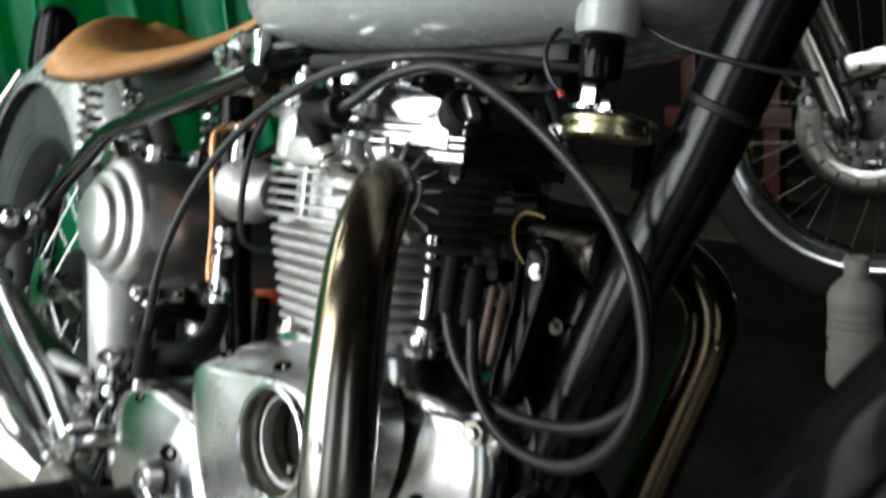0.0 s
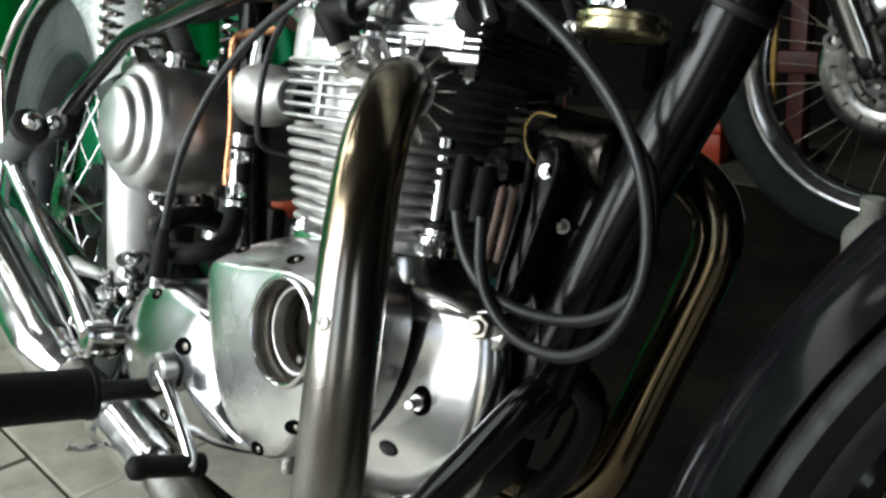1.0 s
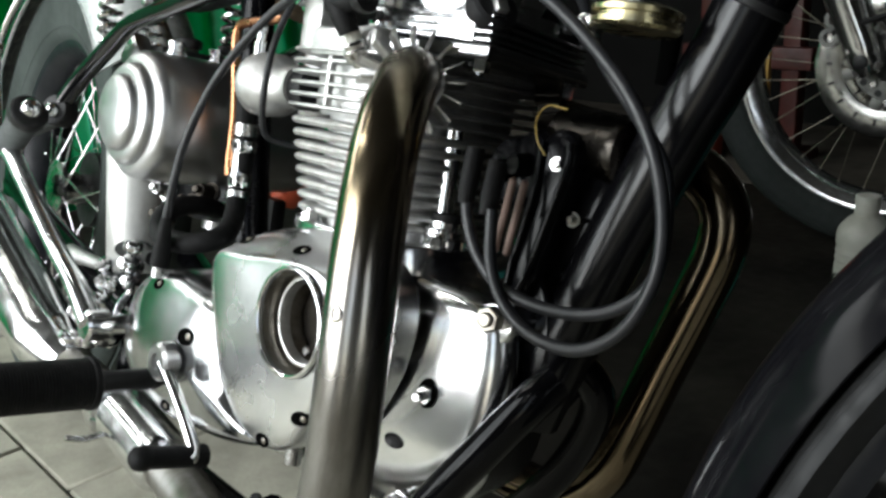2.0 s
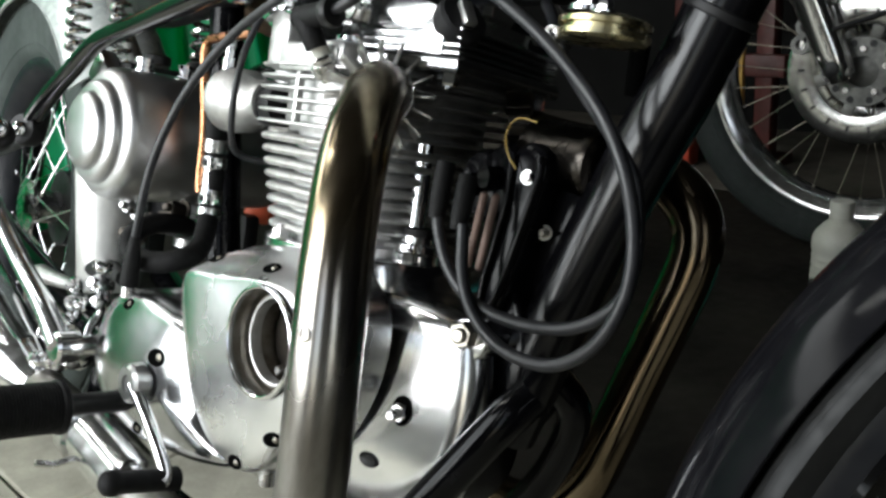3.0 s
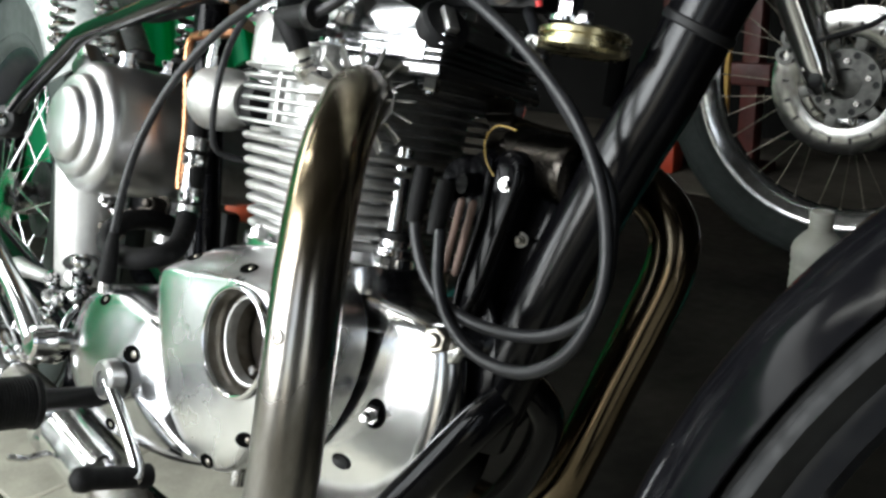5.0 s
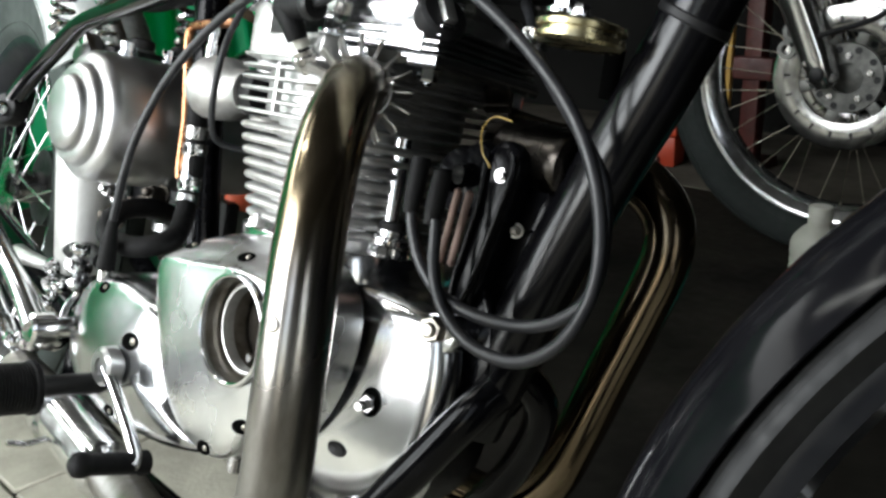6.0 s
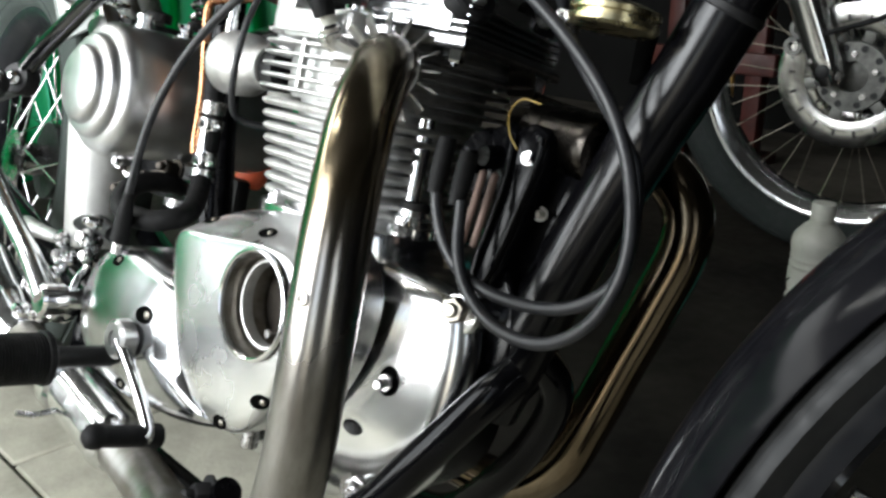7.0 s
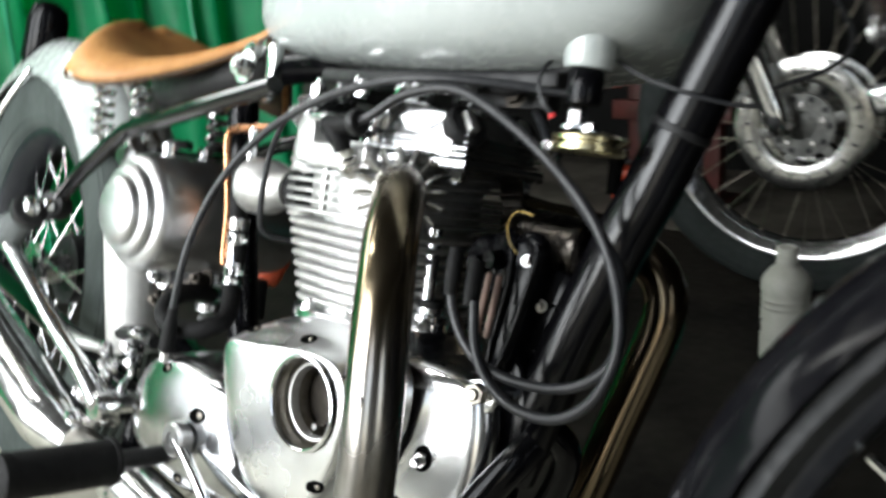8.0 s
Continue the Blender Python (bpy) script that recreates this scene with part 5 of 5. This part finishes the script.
def wheel(parent, m, name, outer, half, rim_r, tyre_mat, rim_mat, spoke_mat, hub_r=0.035, spokes=36, spoke_r=0.0017, hub_mat=None, hub_half=0.045, label="", well=0.020):
    """A spoked wheel about local z; m puts it in place."""
    hub = part(name, lathe([(0, -hub_half), (hub_r * 0.5, -hub_half), (hub_r, -hub_half * 0.85), (hub_r, -hub_half * 0.7), (hub_r * 0.6, -hub_half * 0.55), (hub_r * 0.6, hub_half * 0.55),
                            (hub_r, hub_half * 0.7), (hub_r, hub_half * 0.85), (hub_r * 0.5, hub_half), (0, hub_half)], 36), hub_mat or STEEL, parent, label, m=m)
    part("tyre", lathe(tyre_profile(outer, half, rim_r + 0.004), 120), tyre_mat, hub, angle=30)
    w = half * 0.62
    part("rim", lathe([(rim_r + 0.010, w), (rim_r + 0.011, w + 0.003), (rim_r + 0.004, w + 0.005), (rim_r - 0.004, w + 0.001), (rim_r - well * 0.5, w * 0.72), (rim_r - well * 0.9, w * 0.45), (rim_r - well, 0),
                       (rim_r - well * 0.9, -w * 0.45), (rim_r - well * 0.5, -w * 0.72), (rim_r - 0.004, -w - 0.001), (rim_r + 0.004, -w - 0.005), (rim_r + 0.011, -w - 0.003), (rim_r + 0.010, -w),
                       (rim_r - 0.006, 0), (rim_r + 0.010, w)], 120), rim_mat, hub, angle=50)
    length = 0
    ends = []
    for k in range(spokes):
        a = 2 * math.pi * k / spokes
        side = 1 if k % 2 else -1
        swing = (0.75 if (k // 2) % 2 else -0.75)
        p = Vector((hub_r * 0.92 * math.cos(a + swing), hub_r * 0.92 * math.sin(a + swing), side * hub_half * 0.78))
        q = Vector(((rim_r - 0.017) * math.cos(a), (rim_r - 0.017) * math.sin(a), side * 0.004))
        ends.append((p, q))
        length = (q - p).length
    me = finish(lathe([(0, 0), (spoke_r, 0), (spoke_r, length - 0.018), (spoke_r * 1.9, length - 0.017), (spoke_r * 1.9, length), (0, length)], 8), "spoke", spoke_mat)
    for p, q in ends:
        shared("spoke", me, hub, aim(p, q - p))
    return hub


def mudguard(name, parent, m, crown, lip, half, a0, a1, mat, label):
    """A rolled mudguard about local z from angle a0 to a1, a thin shell with a turned lip."""
    sect = []
    for k in range(17):
        t = -1 + k / 8
        sect.append((lip + (crown - lip) * (1 - abs(t) ** 2.6), half * (1 - 0.0 * t) * (abs(t) ** 0.85) * (1 if t > 0 else -1)))
    inner = [(r - 0.0025 if 0 < i < 16 else r - 0.001, w * 0.96) for i, (r, w) in enumerate(sect)]
    ringset = sect + inner[::-1]
    bm = bmesh.new()
    rings = []
    n = 80
    for k in range(n + 1):
        a = radians(a0 + (a1 - a0) * k / n)
        rings.append([Vector((r * math.cos(a), r * math.sin(a), w)) for r, w in ringset])
    skin(bm, rings)
    ob = part(name, bm, mat, parent, label, 50, m=m)
    for side in () if mat == GUARD else (-1, 1):
        pts = [Vector((lip * math.cos(radians(a0 + (a1 - a0) * k / 30)), lip * math.sin(radians(a0 + (a1 - a0) * k / 30)), side * half)) for k in range(31)]
        part("lip_bead", tube(pts, 0.0013, 8, 3), BLACKSAT if mat == GUARD else mat, ob)
    return ob


AXLE_UP = Matrix(((1, 0, 0, 0), (0, 0, -1, 0), (0, 1, 0, 0), (0, 0, 0, 1)))  # local x forward, local y up, local z to the right side
FRONT = Matrix.Translation((0.658, -0.006, 0.275)) @ Matrix.Rotation(radians(18.6), 4, "Z") @ AXLE_UP
front = wheel(bike, FRONT, "front_wheel", 0.320, 0.056, 0.2925, TYRE, DARKRIM, STEEL, well=0.011, label="spoked front wheel with black tyre and dark rim")
mudguard("front_mudguard", bike, FRONT, 0.346, 0.320, 0.060, 60, 215, GUARD, "glossy black enamelled front mudguard")
for side in (-1, 1):
    leg = FRONT @ Matrix.Translation((0, 0, side * 0.085))
    part("fork_leg", lathe([(0, -0.02), (0.02, -0.02), (0.024, 0.0), (0.024, 0.26), (0.019, 0.265), (0.0175, 0.27), (0.0175, 0.56), (0, 0.56)], 24,
                           leg @ aim((0.0, 0.0, 0), (-0.47, 0.88, 0))), BLACK, bike)
part("front_axle", lathe([(0, -0.11), (0.008, -0.11), (0.008, 0.11), (0, 0.11)], 14), STEEL, front)
part("fork_yoke", block((0.06, 0.22, 0.03), (0, 0, 0), 0.008), BLACK, bike, m=Matrix.Translation((0.425, -0.08, 0.66)) @ Matrix.Rotation(radians(18), 4, "Z") @ Matrix.Rotation(radians(-26), 4, "Y"))

REAR = Matrix.Translation((-0.825, 0.085, 0.318)) @ Matrix.Rotation(radians(-5), 4, "Z") @ AXLE_UP
rear = wheel(bike, REAR, "rear_wheel", 0.322, 0.052, 0.208, PALETYRE, DARKRIM, CHROME, hub_r=0.040, spoke_r=0.0012, label="spoked rear wheel, greenish light put into the tyre's grey")
part("brake_drum", lathe([(0, -0.05), (0.04, -0.05), (0.052, -0.046), (0.056, -0.04), (0.056, -0.01), (0, -0.01)], 40), BLACKSAT, rear)
mudguard("rear_mudguard", bike, REAR, 0.354, 0.292, 0.070, 36, 165, GREY, "pale grey enamelled rear mudguard")
part("rear_lamp", lathe([(0, 0), (0.03, 0), (0.036, 0.01), (0.036, 0.075), (0.03, 0.095), (0.015, 0.104), (0, 0.106)], 30, Matrix.Translation((-0.900, 0.06, 0.626)) @ Matrix.Rotation(radians(12), 4, "Y") @ Matrix.Diagonal((0.86, 0.86, 1.0, 1))), BLACK, bike, "black rear lamp shell")
part("chain_guard", block((0.30, 0.02, 0.05), (-0.45, 0.085, 0.36), 0.006), BLACKSAT, bike)
stand = part("side_stand", tube([(-0.02, 0.085, 0.17), (-0.01, 0.14, 0.08), (0.0, 0.185, -0.012), (0.0, 0.2, -0.05)], 0.011, 14, 5), BLACK, bike)
part("stand_foot", block((0.05, 0.035, 0.006), (0.0, 0.2, -0.0545), 0.002, pose(0, 0, 0, 16, 0, 0)), BLACK, stand)
part("mudguard_strut", tube([(-0.515, 0.0, 0.612), (-0.504, 0.0, 0.598), (-0.438, 0.0, 0.536), (-0.39, 0.0, 0.50)], 0.0085, 14, 4), CARRIER, bike)

# ---------------- the second motorcycle ----------------
other = new("motorcycle")
HUB = Vector((-0.195, 1.538, 0.378))
other.matrix_world = Matrix.Translation((HUB.x, HUB.y, 0.0)) @ Matrix.Rotation(radians(9), 4, "Z")
tagged(other, "second motorcycle with chrome fork, spoked front wheel and drilled disc brakes", "motorcycle")
AT2 = Matrix.Translation((0, 0, HUB.z)) @ AXLE_UP
wheel(other, AT2, "front_wheel", 0.378, 0.053, 0.294, OLDTYRE, CHROME, OLDSPOKE, hub_r=0.04, hub_half=0.05, hub_mat=CARRIER, well=0.032, spoke_r=0.0012, label="spoked wheel with chrome rim and black tyre")


def disc(z):
    d = part("brake_disc", lathe([(0.090, -0.003), (0.138, -0.003), (0.140, -0.002), (0.140, 0.002), (0.138, 0.003), (0.090, 0.003), (0.088, 0.002), (0.088, -0.002), (0.090, -0.003)], 80), DISC, other,
             "bright steel brake disc", m=AT2 @ Matrix.Translation((0, 0, z)))
    part("disc_carrier", lathe([(0.03, -0.004), (0.066, -0.004), (0.068, 0), (0.066, 0.004), (0.030, 0.004), (0.03, -0.004)], 60, Matrix.Translation((0, 0, 0.002))), CARRIER, d, "dull grey disc carrier")
    arm = finish(block((0.032, 0.022, 0.005), (0.078, 0, 0.0), 0.002), "carrier_arm", CARRIER)
    for k in range(6):
        shared("carrier_arm", arm, d, Matrix.Rotation(2 * math.pi * k / 6 + 0.25, 4, "Z"))
    slot = finish(block((0.012, 0.005, 0.001), (0.112, 0, 0.0034), 0), "slot", BLACKSAT)
    for k in range(18):
        shared("slot", slot, d, Matrix.Rotation(2 * math.pi * k / 18, 4, "Z") @ Matrix.Rotation(0.0, 4, "Z"))
    hole = finish(lathe([(0, 0.0072), (0.0068, 0.0072), (0.0068, 0.004)], 16), "carrier_hole", BLACKSAT)
    stud = finish(lathe([(0, 0.014), (0.006, 0.014), (0.0065, 0.012), (0.0065, 0.005)], 6), "disc_bolt", STEEL)
    for k in range(10):
        shared("carrier_hole", hole, d, Matrix.Rotation(2 * math.pi * k / 10, 4, "Z") @ Matrix.Translation((0.056, 0, 0)))
    for k in range(5):
        shared("disc_bolt", stud, d, Matrix.Rotation(2 * math.pi * k / 5 + 0.3, 4, "Z") @ Matrix.Translation((0.044, 0, 0)))
    return d


disc(0.062)
disc(-0.062)
for side in (-1, 1):
    leg = AT2 @ Matrix.Translation((-0.04, 0.012, side * 0.095))
    lo = part("fork_leg", lathe([(0, -0.03), (0.020, -0.03), (0.029, -0.008), (0.032, 0.03), (0.032, 0.24), (0.035, 0.245), (0.035, 0.262), (0.022, 0.266), (0.022, 0.60), (0, 0.60)], 30,
                                leg @ aim((0.0, 0.0, 0), (-0.40, 0.92, 0))), FORK, other, "chrome telescopic fork leg")
    part("axle_clamp", block((0.05, 0.05, 0.04), (0, 0, 0), 0.008, leg @ pose(0, 0, 0, 0, 0, 23)), BRUSHED, other)
    bolt("clamp_bolt", leg @ Vector((-0.022, 0.02, 0.02)), (0, -1 if side > 0 else 1, 0), 0.007, 0.007, STEEL, other)
part("axle", lathe([(0, -0.13), (0.010, -0.13), (0.0135, -0.128), (0.0135, 0.128), (0.010, 0.13), (0, 0.13)], 18, AT2 @ Matrix.Translation((-0.04, 0.012, 0))), BLACKSAT, other)
calip = part("caliper_bracket", lathe([(0.012, -0.006), (0.02, -0.006), (0.021, 0), (0.02, 0.006), (0.012, 0.006), (0.012, -0.006)], 24, AT2 @ Matrix.Translation((-0.105, 0.085, 0.07))), CARRIER, other, "alloy caliper bracket with round holes")
part("bracket_ring", lathe([(0.010, -0.006), (0.018, -0.006), (0.019, 0), (0.018, 0.006), (0.010, 0.006), (0.010, -0.006)], 24, AT2 @ Matrix.Translation((-0.115, 0.050, 0.07))), CARRIER, calip)
part("bracket_arm", block((0.075, 0.016, 0.012), (0, 0, 0), 0.003, AT2 @ Matrix.Translation((-0.065, 0.05, 0.07)) @ pose(0, 0, 0, 0, 0, -20)), POLISHED, calip)
caliper = part("brake_caliper", block((0.075, 0.062, 0.05), (0, 0, 0), 0.014, AT2 @ Matrix.Translation((0.165, 0.060, 0.070)) @ pose(0, 0, 0, 0, 0, 20), 4), POLISHED, other, "bright alloy brake caliper")
bolt("caliper_bolt", AT2 @ Vector((0.165, 0.060, 0.094)), (0, -1, 0), 0.010, 0.008, STEEL, caliper)
part("fork_bridge", block((0.07, 0.27, 0.04), (-0.245, 0, 0.345 + 0.545), 0.01), BLACKSAT, other)
part("brake_hose", tube([(-0.10, -0.10, 0.44), (-0.02, -0.12, 0.47), (0.06, -0.125, 0.50), (0.10, -0.12, 0.56), (0.02, -0.1, 0.70)], 0.005, 10, 5), RUBBER, other)

# ---------------- loose things ----------------
def bottle(at):
    bm = lathe([(0, 0), (0.030, 0), (0.034, 0.004), (0.035, 0.012), (0.035, 0.095), (0.0338, 0.098), (0.0338, 0.103), (0.035, 0.106), (0.0338, 0.110), (0.0338, 0.115), (0.035, 0.118), (0.0338, 0.122),
                (0.0338, 0.127), (0.035, 0.131), (0.035, 0.146), (0.032, 0.156), (0.022, 0.170), (0.0145, 0.176), (0.013, 0.180)], 40)
    ob = part("bottle", bm, PLASTIC)
    ob.matrix_world = Matrix.Translation(at) @ Matrix.Diagonal((1.23, 1.23, 1.06, 1.0))
    part("cap", lathe([(0.0125, 0.176), (0.0155, 0.178), (0.0155, 0.204), (0.0145, 0.206), (0, 0.206)], 24), PLASTIC, ob)
    part("handle_mark", tube([(-0.025, -0.026, 0.06), (-0.028, -0.0235, 0.075), (-0.022, -0.0285, 0.085)], 0.0012, 8), BLACKSAT, ob)
    tagged(ob, "milky white ribbed plastic oil bottle on the floor", "bottle")
    return ob


bottle((-0.062, 1.128, 0.0))


def red_trestle(x, y):
    ob = new("workshop_stand")
    ob.matrix_world = Matrix.Translation((x, y, 0))
    tagged(ob, "red oxide painted steel workshop stand with a yellow edge", "stand")
    for dx in (-0.13, 0.13):
        part("post", block((0.05, 0.05, 0.75), (dx, 0, 0.375), 0.004), RED, ob)
        part("foot", block((0.06, 0.24, 0.03), (dx, 0, 0.016), 0.004), RED, ob)
    part("rail", block((0.40, 0.035, 0.06), (0, -0.03, 0.30), 0.004), RED, ob)
    part("rail", block((0.40, 0.035, 0.05), (0, -0.03, 0.55), 0.004), RED, ob)
    part("edge_strip", block((0.030, 0.02, 0.62), (0.07, -0.05, 0.36), 0.003), YELLOW, ob, "yellow strip")
    return ob


red_trestle(-0.83, 2.12)
toolbox = new("toolbox")
toolbox.matrix_world = pose(-0.95, 2.06, 0, 0, 0, 12)
tagged(toolbox, "small orange-red metal toolbox standing on the concrete", "toolbox")
part("body", block((0.11, 0.09, 0.09), (0, 0, 0.045), 0.006), REDBOX, toolbox)
part("lid", block((0.114, 0.094, 0.03), (0, 0, 0.1055), 0.008), REDBOX, toolbox)
part("handle", tube([(-0.03, 0, 0.119), (-0.028, 0, 0.136), (0, 0, 0.142), (0.028, 0, 0.136), (0.03, 0, 0.119)], 0.004, 12, 5), BLACKSAT, toolbox)
crate = new("plastic_crate")
crate.matrix_world = Matrix.Translation((0.385, 0.80, 0)) @ Matrix.Rotation(radians(24), 4, "Z")
tagged(crate, "teal plastic crate on the floor behind the front wheel", "crate")
for at, size in (((0, 0, 0.01), (0.22, 0.16, 0.014)), ((0, 0.077, 0.06), (0.22, 0.008, 0.1)), ((0, -0.077, 0.06), (0.22, 0.008, 0.1)), ((0.107, 0, 0.06), (0.008, 0.146, 0.1)), ((-0.107, 0, 0.06), (0.008, 0.146, 0.1))):
    part("crate_side", block(size, at, 0.003), TEAL, crate)
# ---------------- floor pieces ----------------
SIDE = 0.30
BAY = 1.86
# The near slab carries the bike's shade in its base colour.
for y0, y1, paint, label in ((0.295, BAY - 0.004, SHADESLAB, "concrete slab with the bike's shade put into its colour"), (BAY + 0.004, Y1, SLAB, "worn grey-brown concrete slab")):
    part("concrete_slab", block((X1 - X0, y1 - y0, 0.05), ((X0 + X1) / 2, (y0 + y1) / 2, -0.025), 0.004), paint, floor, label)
slab = finish(block((SIDE - 0.0035, SIDE - 0.0035, 0.030), (0, 0, -0.0155), 0.0035, seg=1), "paver", PAVER)
for row in range(-7, 10):
    for col in range(-9, 11):
        x, y = -0.407 + SIDE * col + (0.15 if row % 2 else 0.0), 0.137 + SIDE * row
        if X0 - 0.1 < x < X1 + 0.1 and Y0 - 0.1 < y < 0.3:
            shared("paver", slab, floor, Matrix.Translation((x, y, random.uniform(-0.0012, 0.0012))) @ Matrix.Rotation(random.choice((0, 1, 2, 3)) * math.pi / 2, 4, "Z") @ Matrix.Rotation(random.uniform(-0.004, 0.004), 4, "X"))
